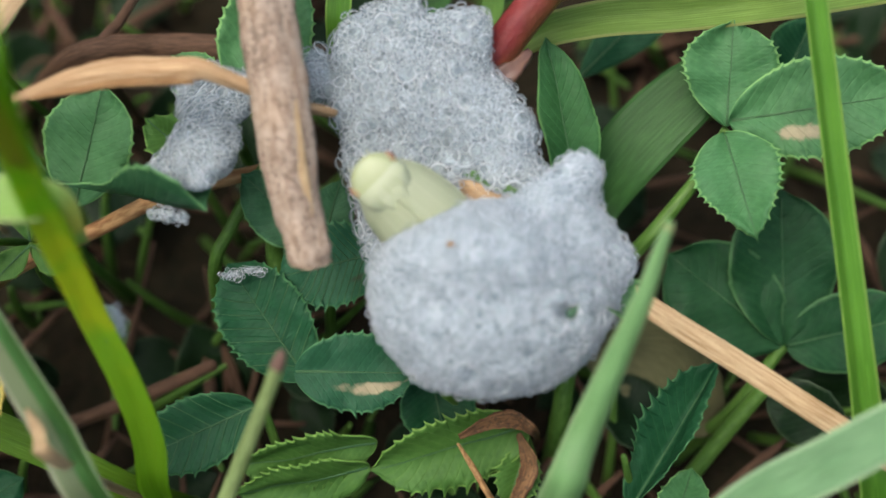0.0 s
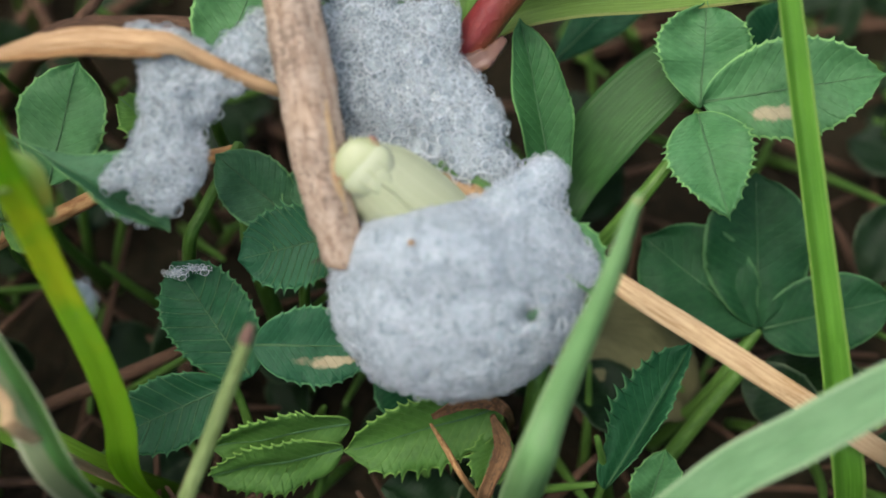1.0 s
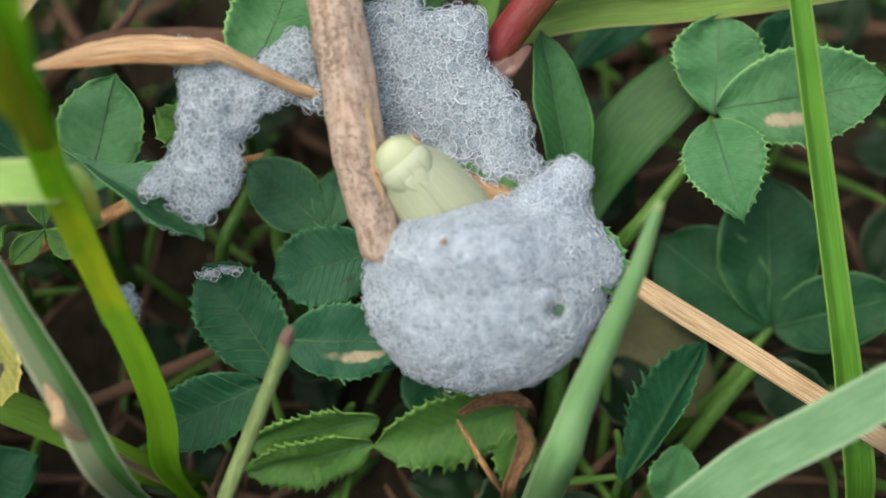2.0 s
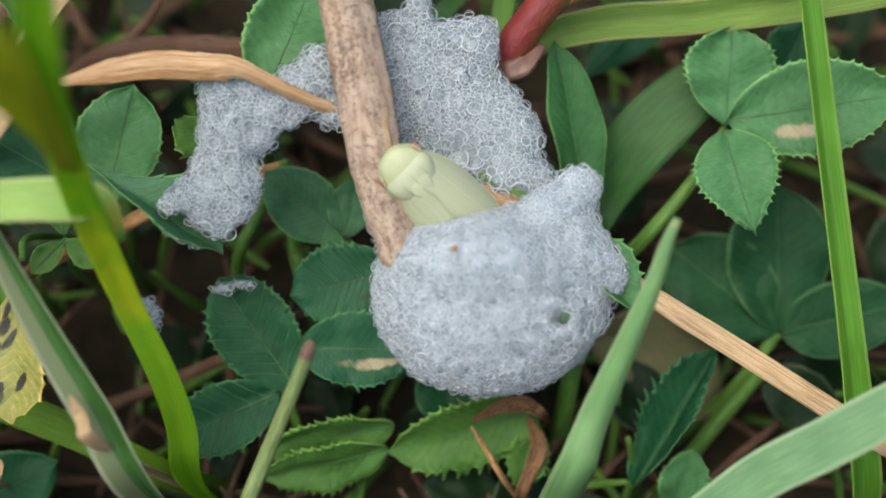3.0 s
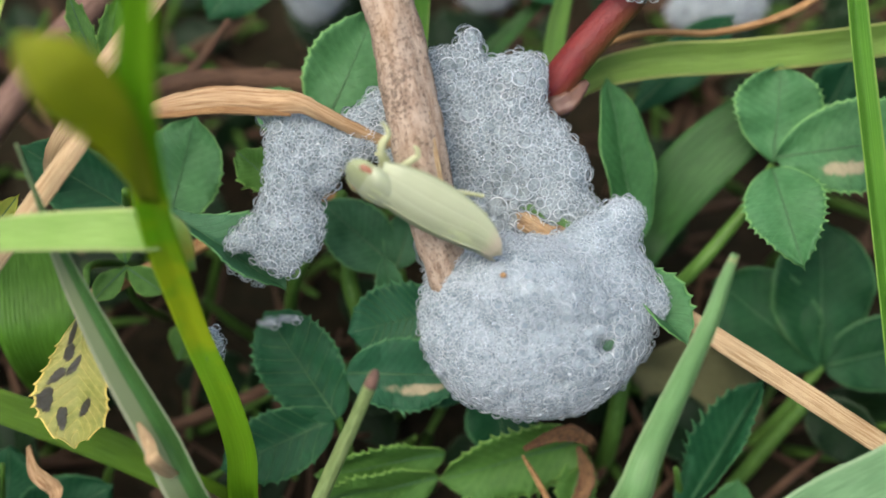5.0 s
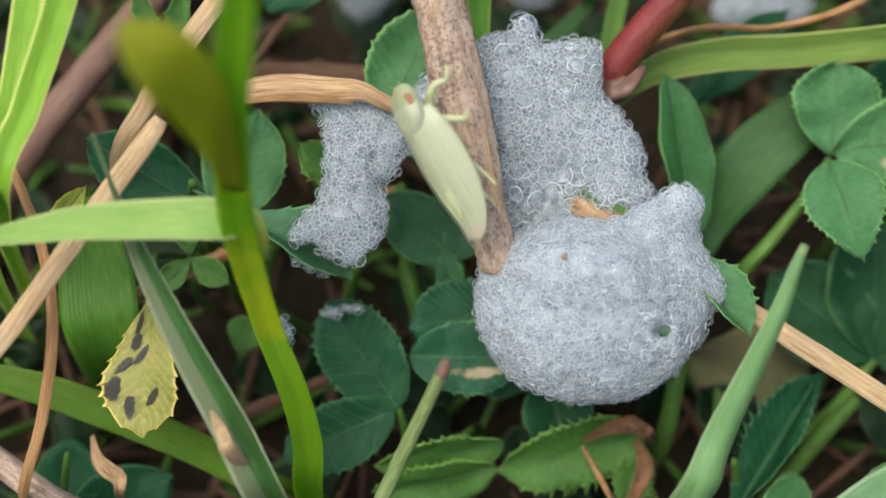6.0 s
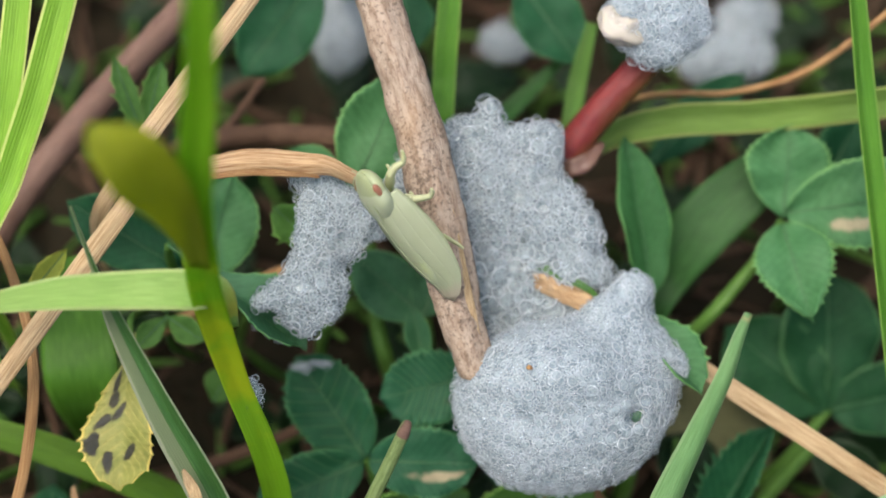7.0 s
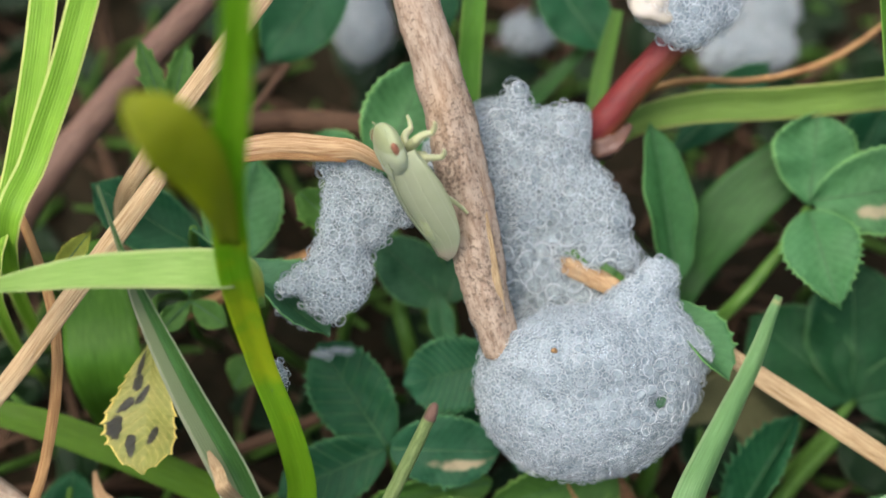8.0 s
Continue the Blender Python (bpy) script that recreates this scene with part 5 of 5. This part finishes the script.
def litter():
    """Dead bits and low leaves that cover the soil, deep under the rest, coloured dark for the shade there."""
    rnd = np.random.RandomState(21)
    V, Fc, U, n = [], [], [], 0
    V2, F2, U2, n2 = [], [], [], 0
    for i in range(330):
        u, v = rnd.uniform(-30, 30), rnd.uniform(-24, 22)
        g = (-14 - v * 0.5) / 0.866
        w = g + rnd.uniform(0.4, 3.0)
        a = rnd.uniform(0, math.pi)
        l = rnd.uniform(3, 9)
        d = np.array((math.cos(a), math.sin(a), rnd.uniform(-0.25, 0.25)))
        p = np.array((u, v, w))
        pts = [(*(p - d * l / 2), 0.1), (*(p + (0, 0, 0.3)), rnd.uniform(0.12, 0.3)), (*(p + d * l / 2 + rnd.randn(3) * 0.5), 0.08)]
        ve, fa, uv = tube(pts, n=8, sides=6)
        V += ve
        U += uv
        Fc += [tuple(x + n for x in f) for f in fa]
        n += len(ve)
    V3, F3, U3, n3 = [], [], [], 0
    for i in range(340):
        u, v = rnd.uniform(-30, 30), rnd.uniform(-24, 22)
        g = (-14 - v * 0.5) / 0.866
        a = rnd.uniform(0, 2 * math.pi)
        top = g + rnd.uniform(3, 7)
        lean = rnd.uniform(1, 6)
        e = (u + math.cos(a) * lean, v + math.sin(a) * lean, top)
        ve, fa, uv = tube([(u, v, g - 0.4, 0.24), ((u + e[0]) / 2, (v + e[1]) / 2, (g + top) / 2 + 0.6, 0.2), (*e, 0.12)], n=9, sides=7)
        V3 += ve
        U3 += uv
        F3 += [tuple(x + n3 for x in f) for f in fa]
        n3 += len(ve)
    for i in range(190):
        u, v = rnd.uniform(-30, 30), rnd.uniform(-24, 22)
        g = (-14 - v * 0.5) / 0.866
        w = g + rnd.uniform(1.0, 5.0)
        a = rnd.uniform(0, 2 * math.pi)
        l = rnd.uniform(2.2, 4.2)
        d = np.array((math.cos(a) * l, math.sin(a) * l, rnd.uniform(-1.5, 1.5)))
        ve, fa, uv = leaflet((u, v, w), np.array((u, v, w)) + d, l * rnd.uniform(0.6, 0.9), teeth=7, tooth=0.02, roll=rnd.uniform(-35, 35), seed=i, blunt=0.55, rows=40)
        V2 += ve
        U2 += uv
        F2 += [tuple(x + n2 for x in f) for f in fa]
        n2 += len(ve)
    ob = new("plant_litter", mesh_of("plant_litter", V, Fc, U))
    ob.data.materials.append(STRAW_DULL_SHADED)
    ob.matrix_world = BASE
    tagged(ob, "tangle of dull brown dead stems over the soil, darkened as shade", "litter", kind="stuff")
    ob = new("green_stems", mesh_of("green_stems", V3, F3, U3))
    ob.data.materials.append(STALK_GREEN)
    ob.matrix_world = BASE
    tagged(ob, "thin green clover stems rising from the soil", "stems", kind="stuff")
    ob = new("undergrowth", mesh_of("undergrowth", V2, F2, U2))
    ob.data.materials.append(LEAF_LOW_SHADED)
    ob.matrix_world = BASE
    tagged(ob, "low clover leaves close to the soil, darkened as shade", "undergrowth", kind="stuff")


litter()


def lawn():
    """Grass added round the spot, out of view, to block low sky light."""
    rnd = np.random.RandomState(33)
    V, Fc, U, n = [], [], [], 0
    for i in range(2600):
        x, y = rnd.uniform(-95, 95), rnd.uniform(-105, 110)
        if abs(x) < 33 and -48 < y < 42:
            continue
        h, a = rnd.uniform(18, 46), rnd.uniform(0, 2 * math.pi)
        lean = rnd.uniform(2, 14)
        d = np.array((math.cos(a), math.sin(a), 0)) * lean
        if abs(x) < 44 and -60 < y < 55:
            d = unit(np.array((x, y, 0.0))) * lean
        p = np.array((x, y, -1.0))
        w = rnd.uniform(1.2, 2.6)
        ve, fa, uv = ribbon([(*p, w), (*(p + d * 0.25 + (0, 0, h * 0.5)), w), (*(p + d + (0, 0, h)), 0.2)], n=6, thick=0.1, facing=(d[1], -d[0], 0.01))
        V += ve
        U += uv
        Fc += [tuple(k + n for k in f) for f in fa]
        n += len(ve)
    ob = new("unseen_lawn_grass", mesh_of("unseen_lawn_grass", V, Fc, U))
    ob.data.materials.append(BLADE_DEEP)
    tagged(ob, "green lawn grass added all round, out of view", "grass", kind="stuff")


lawn()


# ---- the insect ----
def ellipsoid(c, r, taper=0.0, n=20, m=14):
    verts, faces, uvs = [], [], []
    for i in range(n + 1):
        a = math.pi * i / n
        for j in range(m):
            b = 2 * math.pi * j / m
            x = math.cos(a)
            k = 1 - taper * x
            verts.append((c[0] + r[0] * x, c[1] + r[1] * math.sin(a) * math.cos(b) * k, c[2] + r[2] * math.sin(a) * math.sin(b) * k))
            uvs.append((i / n, j / m))
    for i in range(n):
        for j in range(m):
            p, q = i * m + j, i * m + (j + 1) % m
            faces.append((p, p + m, q + m, q))
    return verts, faces, uvs


def wing(side):
    """One fore wing: the roof-like half from the back ridge down over the flank, broad and rounded at its end."""
    nl, m = 48, 16
    verts, faces, uvs = [], [], []
    for layer in (0, 1):
        for i in range(nl + 1):
            s = i / nl
            x = 1.86 - 5.14 * s
            end = math.sqrt(max(0.0, 1 - max(0.0, (s - 0.74) / 0.26) ** 2.4))
            half = (1.05 + 0.33 * math.sin(math.pi * min(1, s * 1.12) ** 0.85)) * (0.90 + 0.10 * min(1.0, s * 7)) * (0.30 + 0.70 * end)
            top = 0.575 + 0.21 * math.sin(math.pi * min(1, s * 1.15)) ** 0.8 - 0.34 * s * s
            low = -0.60 - 0.34 * math.sin(math.pi * s) + 0.06 * s
            low = top + (low - top) * (0.22 + 0.78 * end)
            for j in range(m):
                t = j / (m - 1)
                a = t * math.pi / 2
                lap = (1 - t) ** 3 * min(1.0, s * 5) * end
                y = half * (0.35 * t + 0.65 * math.sin(a)) - 0.20 * lap
                z = top + (low - top) * (0.30 * t + 0.70 * (1 - math.cos(a))) - (0.05 if side > 0 else 0.07) * lap
                for q, h in ((0.18, 0.6), (0.42, 0.8), (0.66, 0.7), (0.88, 0.5)):
                    z += 0.022 * h * math.exp(-((t - q - 0.10 * math.sin(s * 3 + q * 9)) / 0.035) ** 2)
                inset = layer * 0.05
                xx = x + 0.08 * t * (1 - s) - 0.55 * (1 - t) ** 2 * (1 - s) ** 6 - 0.24 * t * t * s * (1 - end)
                verts.append((xx, side * (y - inset * t) + side * 0.004, z - inset * (1 - 0.5 * t)))
                uvs.append((s, t))
    k = (nl + 1) * m
    for i in range(nl):
        for j in range(m - 1):
            a = i * m + j
            f1, f2 = (a, a + m, a + m + 1, a + 1), (k + a, k + a + 1, k + a + m + 1, k + a + m)
            faces += [f1, f2] if side > 0 else [f1[::-1], f2[::-1]]
        for a, b in ((i * m, i * m + m), (i * m + m - 1, i * m + 2 * m - 1)):
            faces.append((a, b, k + b, k + a))
    for j in range(m - 1):
        a = nl * m + j
        faces += [(a, a + 1, k + a + 1, k + a), (j + 1, j, k + j, k + j + 1)]
    return verts, faces, uvs


def loft(rows, m=20):
    """A body along x from rows (x, half width, top, bottom), with rounded sections."""
    rows = spline(rows, 34)
    verts, faces, uvs = [], [], []
    for i, (x, a, top, low) in enumerate(rows):
        for j in range(m):
            q = 2 * math.pi * j / m
            c, d = math.cos(q), math.sin(q)
            y = a * math.copysign(abs(c) ** 0.8, c)
            z = (top + low) / 2 + (top - low) / 2 * math.copysign(abs(d) ** 0.9, d)
            verts.append((x, y, z))
            uvs.append((i / 33, j / m))
    for i in range(33):
        for j in range(m):
            p, q = i * m + j, i * m + (j + 1) % m
            faces.append((p, p + m, q + m, q))
    faces += [tuple(range(m)), tuple(range(33 * m, 34 * m))[::-1]]
    return verts, faces, uvs


def insect():
    def body(data):
        """The finished size: flatter than the plan."""
        return [(x * 0.92, y * 0.95, z * 0.82) for x, y, z in (tuple(p)[:3] for p in data[0])], data[1], data[2]

    root = thing("froghopper", "freshly moulted pale green froghopper with reddish eyes and folded wings", "insect")
    part("abdomen", body(ellipsoid((-0.5, 0, 0.02), (2.3, 0.74, 0.46), 0.15)), HULL, root)
    head = part("head", body(loft([(3.04, 0.14, 0.0, -0.20), (2.98, 0.36, 0.11, -0.32), (2.82, 0.62, 0.23, -0.44), (2.56, 0.84, 0.36, -0.48), (2.26, 0.93, 0.47, -0.46), (2.05, 0.92, 0.48, -0.44)])), HEAD, root, "blunt yellow-green head")
    part("pronotum", body(loft([(2.26, 0.90, 0.45, -0.42), (2.14, 0.97, 0.51, -0.44), (1.92, 1.01, 0.57, -0.44), (1.70, 0.99, 0.585, -0.42), (1.40, 0.86, 0.56, -0.40), (1.05, 0.62, 0.50, -0.36), (0.5, 0.4, 0.3, -0.30)])), SHIELD, root, "smooth pale shield behind the head")
    for y0, y1 in ((0.0, 0.0), (0.42, 0.5), (-0.42, -0.5)):
        part("shield_ridge", body(tube([(2.0, y0, 0.54 - 0.12 * abs(y0), 0.02), (1.75, (y0 + y1) / 2, 0.595 - 0.12 * abs(y0), 0.035), (1.42, y1, 0.585 - 0.14 * abs(y1), 0.02)], n=10, sides=6)), HEAD, root)
    part("scutellum", body(ellipsoid((1.15, 0, 0.55), (0.5, 0.40, 0.045), -0.6)), SHIELD, root)
    wings = [part("wing", body(wing(s)), WING, root, "milky see-through pale green wing") for s in (1, -1)]
    for s in (1, -1):
        part("eye", body(ellipsoid((2.36, s * 0.87, 0.13), (0.28, 0.115, 0.17), 0.0, 12, 12)), EYE, head, "rust-red compound eye")
        part("brow", body(tube([(2.86, s * 0.58, 0.08, 0.02), (2.62, s * 0.78, 0.20, 0.04), (2.34, s * 0.88, 0.27, 0.045), (2.12, s * 0.92, 0.26, 0.02)], n=12, sides=6)), HEAD, head)
        part("antenna", body(tube([(2.78, s * 0.3, 0.0, 0.05), (2.95, s * 0.36, 0.0, 0.03), (3.14, s * 0.46, 0.06, 0.012)], n=10, sides=6)), SHIN, head)
    legs = []
    for s in (1, -1):
        for name, rows in (
                ("front_leg", [(1.95, 0.42, -0.3, 0.19), (2.25, 0.95, -0.42, 0.21), (2.55, 1.42, -0.5, 0.17), (2.66, 1.62, -0.75, 0.15), (2.62, 1.80, -1.10, 0.12), (2.85, 1.98, -1.25, 0.10), (3.08, 2.08, -1.30, 0.07)]),
                ("middle_leg", [(1.35, 0.45, -0.35, 0.19), (1.45, 0.98, -0.48, 0.20), (1.42, 1.40, -0.52, 0.17), (1.30, 1.62, -0.80, 0.14), (1.15, 1.72, -1.12, 0.12), (1.28, 1.92, -1.26, 0.10), (1.45, 2.02, -1.30, 0.07)]),
                ("hind_leg", [(0.7, 0.45, -0.4, 0.18), (0.2, 0.92, -0.62, 0.18), (-0.45, 1.12, -0.62, 0.14), (-0.75, 1.2, -0.85, 0.11), (-1.35, 1.18, -1.15, 0.09), (-1.65, 1.24, -1.25, 0.07)])):
            rows = [(x, s * (0.4 + (y - 0.4) * 0.8), z, r) for x, y, z, r in rows]
            leg = part(name, body(tube(rows[:3], n=16, sides=10)), SHIN, root, "pale jointed leg")
            part("shin", body(tube(rows[2:5], n=16, sides=9)), SHIN, leg)
            part("foot", body(tube(rows[4:], n=12, sides=8)), SHIN, leg)
            legs.append(leg)
    return root, legs, wings


bug, bug_legs, bug_wings = insect()


# ---- what moves ----
def sway(ob, rows):
    """Shifts (u, v) and turns (degrees) of a thing from its own place."""
    u, v, w = tuple(ob["pivot"])
    walk(ob, [(t, site(u + du, v + dv, w, 0, 0, turn)) for t, du, dv, turn in rows])


def shift(ob, rows):
    """The same for a part, in its thing's space."""
    walk(ob, [(t, pose(du * MM, dv * MM, 0, 0, 0, turn)) for t, du, dv, turn in rows])


def swing(ob, centre, rows):
    """Shifts (u, v), turns and tilts (degrees) of a thing or a part of a still thing about a place in the slope frame."""
    c, p = Vector(centre) * MM, Vector(parent_pivot(ob)) * MM
    lead = BASE if ob.parent is None else Matrix.Translation(-p)
    walk(ob, [(t, lead @ Matrix.Translation(Vector((du, dv, 0)) * MM + c) @ pose(0, 0, 0, tilt, 0, turn) @ Matrix.Translation(p - c)) for t, du, dv, turn, tilt in rows])


BALL_SWAY = [
    (0, 0.713, 1.35, -3.599),
    (0.5, 0.399, 1.55, -12.044),
    (1, 0.392, 0.556, -5.139),
    (1.5, 0.468, 0.67, -4.681),
    (3, 0.145, 0.973, -6.769),
    (3.5, -0.157, 1.154, -6.572),
    (4, 0.02, 1.108, -7.868),
    (5.3, -0.318, 1.176, -7.391),
    (5.5, -0.33, 1.1, -7.746),
    (6, -0.57, 1.418, -9.101),
    (6.5, -0.399, 0.722, -4.889),
    (7, 0.003, 0.061, 0.838),
    (7.5, 0.003, 0.023, 1.3),
    (8, -0.112, 0.052, 0.317),
]
STEM_SWAY = [
    (0, -2.01, 1.2, -4.692),
    (0.5, -1.454, 3.446, -5.957),
    (1, 0.063, 0.418, -2.633),
    (1.5, 0.247, 0.618, -4.453),
    (3, 0.297, 1.017, -2.363),
    (3.5, 0.109, 1.146, -2.813),
    (4, 0.257, 1.292, -2.016),
    (5.5, -0.368, 1.172, -1.563),
    (6, -0.642, 1.578, -0.759),
    (6.5, -0.43, 0.88, -0.443),
    (7, -0.039, -0.058, -0.064),
    (7.5, 0, 0, 0),
    (8, -0.069, 0.093, -0.755),
]
LEAF_SWAY = [
    (0, 0.18, -0.16, 4),
    (0.5, 0.12, 0.85, 0),
    (1, 0.1, -0.04, 0),
    (1.5, 0.3, 0.19, 0),
    (3, 0.4, 0.14, 0),
    (3.5, 0.14, 0.13, 0),
    (4, 0.4, 0.14, 0),
    (5.5, 0.17, 0.08, 0),
    (6, 0.02, 0.23, 0),
    (6.5, -0.19, 0, 0),
    (7, 0.01, 0.08, 0),
    (7.5, 0, 0, 0),
    (8, 0, 0, 0),
]
DRAPE_TIP = (-6.78, -1.01, 0)
DRAPE_SWAY = [
    (0, 0.92, 2.48, 18, -42),
    (0.5, 0.74, 1.49, 8, 0),
    (1, 0.68, 0.85, 6.5, 0),
    (1.5, 0.59, 0.82, 5, 0),
    (3, 0.51, 0.71, 4, 0),
    (3.5, 0.58, 0.54, 5, 0),
    (4, 0.58, 0.53, 4, 0),
    (5.5, 0.56, 0.38, 5, 0),
    (6, 0.56, 0.48, 8, 0),
    (6.5, 0.33, 0.25, 5, 0),
    (7, 0.05, 0.11, 0.5, 0),
    (7.5, 0, 0, 0.2, 0),
    (8, 0, 0, 0, 0),
]
SHEET_SWAY = [
    (0, 0.706, 0.261, 0),
    (0.5, 0.866, -0.363, 0),
    (1, 0.568, -0.168, 0),
    (1.5, 0.649, -0.022, 0),
    (3, 0.482, 0.142, 0),
    (3.5, 0.231, 0.202, 0),
    (4, 0.42, 0.197, 0),
    (5.5, 0.023, 0.264, 0),
    (6, -0.13, 0.465, 0),
    (6.5, -0.253, 0.165, 0),
    (7, -0.018, -0.017, 0),
    (7.5, 0, 0, 0),
    (8, 0.006, 0.025, 0),
]
STREAK_SWAY = [
    (0, 1.228, 1.177, 0),
    (0.5, 0.974, 1.243, 0),
    (1, 0.739, 1.397, 0),
    (1.5, 0.727, 1.537, 0),
    (3, 0.608, 1.593, 0),
    (3.5, 0.628, 1.63, 0),
    (4, 0.511, 1.673, 0),
    (5.5, 0.262, 1.809, 0),
    (6, 0.386, 2.031, 0),
    (6.5, 0.29, 1.27, 0),
    (7, 0.045, -0.023, 0),
    (7.5, 0, 0, 0),
    (8, -0.071, -0.085, 0),
]
STALK_SWAY = [
    (0, 0.402, -0.431, 0),
    (0.5, 0.582, -0.404, 0),
    (1, 0.434, -0.704, 0),
    (1.5, 0.555, -0.748, 0),
    (3, 0.489, -0.114, 0),
    (3.5, 0.565, -0.268, 0),
    (4, 0.392, -0.085, 0),
    (5.5, 0.062, -0.048, 0),
    (6, -0.021, 0.28, 0),
    (6.5, -0.118, -0.023, 0),
    (7, -0.007, -0.138, 0),
    (7.5, 0, 0, 0),
    (8, 0.038, 0.032, 0),
]
LEAFLET_SWAY = [
    (0, 1.794, 0.879, 0),
    (0.5, 1.165, 0.561, 0),
    (1, 0.764, 0.201, 0),
    (1.5, 0.71, 0.345, 0),
    (3, 0.491, 0.093, 0),
    (3.5, 0.576, 0.078, 0),
    (4, 0.418, 0.065, 0),
    (4.2, 0.384, -0.057, 0),
    (5.3, 0.04, -0.129, 0),
    (5.5, 0.055, -0.14, 0),
    (6, 0.085, -0.062, 0),
    (6.5, 0.087, -0.281, 0),
    (7, 0.023, -0.011, 0),
    (7.5, 0, 0, 0),
    (8, -0.039, -0.074, 0),
]
RIBBED_SWAY = [(0.0, 0.2, 2.1, 0), (1.0, -0.3, 2.0, 0), (1.5, -0.25, 1.7, 0), (3.0, -0.2, 1.1, 0), (3.5, -0.15, 0.95, 0), (4.0, -0.1, 0.9, 0), (5.5, -0.1, 0.7, 0), (6.0, -0.1, 0.6, 0), (6.5, 0, 0.35, 0), (7.0, 0, 0, 0), (8.0, 0, 0, 0)]
# seconds, u, v, w, roll, pitch, heading
BUG_WALK = [
    (0, 1.517, 0.795, 0.5, -4, -18, 136),
    (0.5, 2.097, 1.923, 0.5, -4, -18, 134),
    (1, 1.97, 0.544, 0.5, -4, -18, 138),
    (1.5, 2.148, 0.648, 0.6, 0, -18, 128),
    (3, 1.703, 1.085, 0.7, 0, -18, 136),
    (3.5, 1.488, 1.52, 1, 12, -20, 112),
    (4, 1.045, 1.804, 1.4, 5, -20, 126),
    (4.2, 0.69, 2.176, 1.6, -5, -20, 116),
    (5.3, -1.601, 2.038, 2.8, -72, 0, 154),
    (5.5, -1.62, 2.082, 2.8, -72, 0, 154),
    (6, -3.106, 3.461, 2.6, -72, -4, 117),
    (6.5, -2.503, 3.196, 2.6, -68, -12, 120),
    (7, -2.859, 3.345, 2.5, -72, -24, 126),
    (7.5, -3.172, 3.352, 2.6, -74, -34, 121),
    (8, -3.574, 4.222, 2.6, -74, -34, 117),
]


def motions():
    sway(ball_froth, BALL_SWAY)
    sway(dry_stem, STEM_SWAY)
    sway(dead_leaf, LEAF_SWAY)
    swing(left_froth, DRAPE_TIP, DRAPE_SWAY)
    swing(drape_leaves[0], DRAPE_TIP, DRAPE_SWAY)
    sway(upper_froth, SHEET_SWAY)
    sway(buried_leaf, SHEET_SWAY)
    sway(red_stalk, STALK_SWAY)
    sway(top_froth, STALK_SWAY)
    sway(smear_froth, LEAFLET_SWAY)
    shift(left_leaves[0], LEAFLET_SWAY)
    shift(left_leaves[2], STREAK_SWAY)
    shift(ribbed_leaves[0], RIBBED_SWAY)
    walk(bug, [(t, BASE @ pose(u * MM, v * MM, w * MM) @ pose(0, 0, 0, 0, 0, head) @ pose(0, 0, 0, 0, pitch) @ pose(0, 0, 0, roll)) for t, u, v, w, roll, pitch, head in BUG_WALK])
    hinge = Vector((1.7, 0, 0.3)) * MM
    for side, blade in zip((1, -1), bug_wings):
        walk(blade, [(t, Matrix.Translation(hinge) @ pose(0, 0, 0, side * 3 * a / 10, 0, -side * a) @ Matrix.Translation(-hinge)) for t, a in ((0, 6), (1.5, 6), (3, 5), (4.2, 4), (5.3, 0), (8, 0))])
    for i, leg in enumerate(bug_legs):
        rows = []
        for k, t in enumerate((0.0, 1.0, 1.7, 2.8, 3.5, 4.2, 5.3, 5.7, 6.1, 6.5, 7.0, 7.5, 8.0)):
            a = 9 * math.sin(k * 2.1 + i * 1.9) if t > 2 else 4 * math.sin(k * 1.7 + i)
            tuck = 1.0 if t < 4 else 0.5 if t < 5 else 0.0
            side = 1 if i < 3 else -1
            shut = 1 - tuck
            rows.append((t, pose((-0.9 * tuck - (0.75 if side > 0 else 0.2) * shut) * MM, -side * (0.95 * tuck + (0.75 if side > 0 else 0.3) * shut) * MM, (-0.1 * tuck - 0.3 * shut) * MM, 0, 0, a * 0.6)))
        walk(leg, rows)


motions()
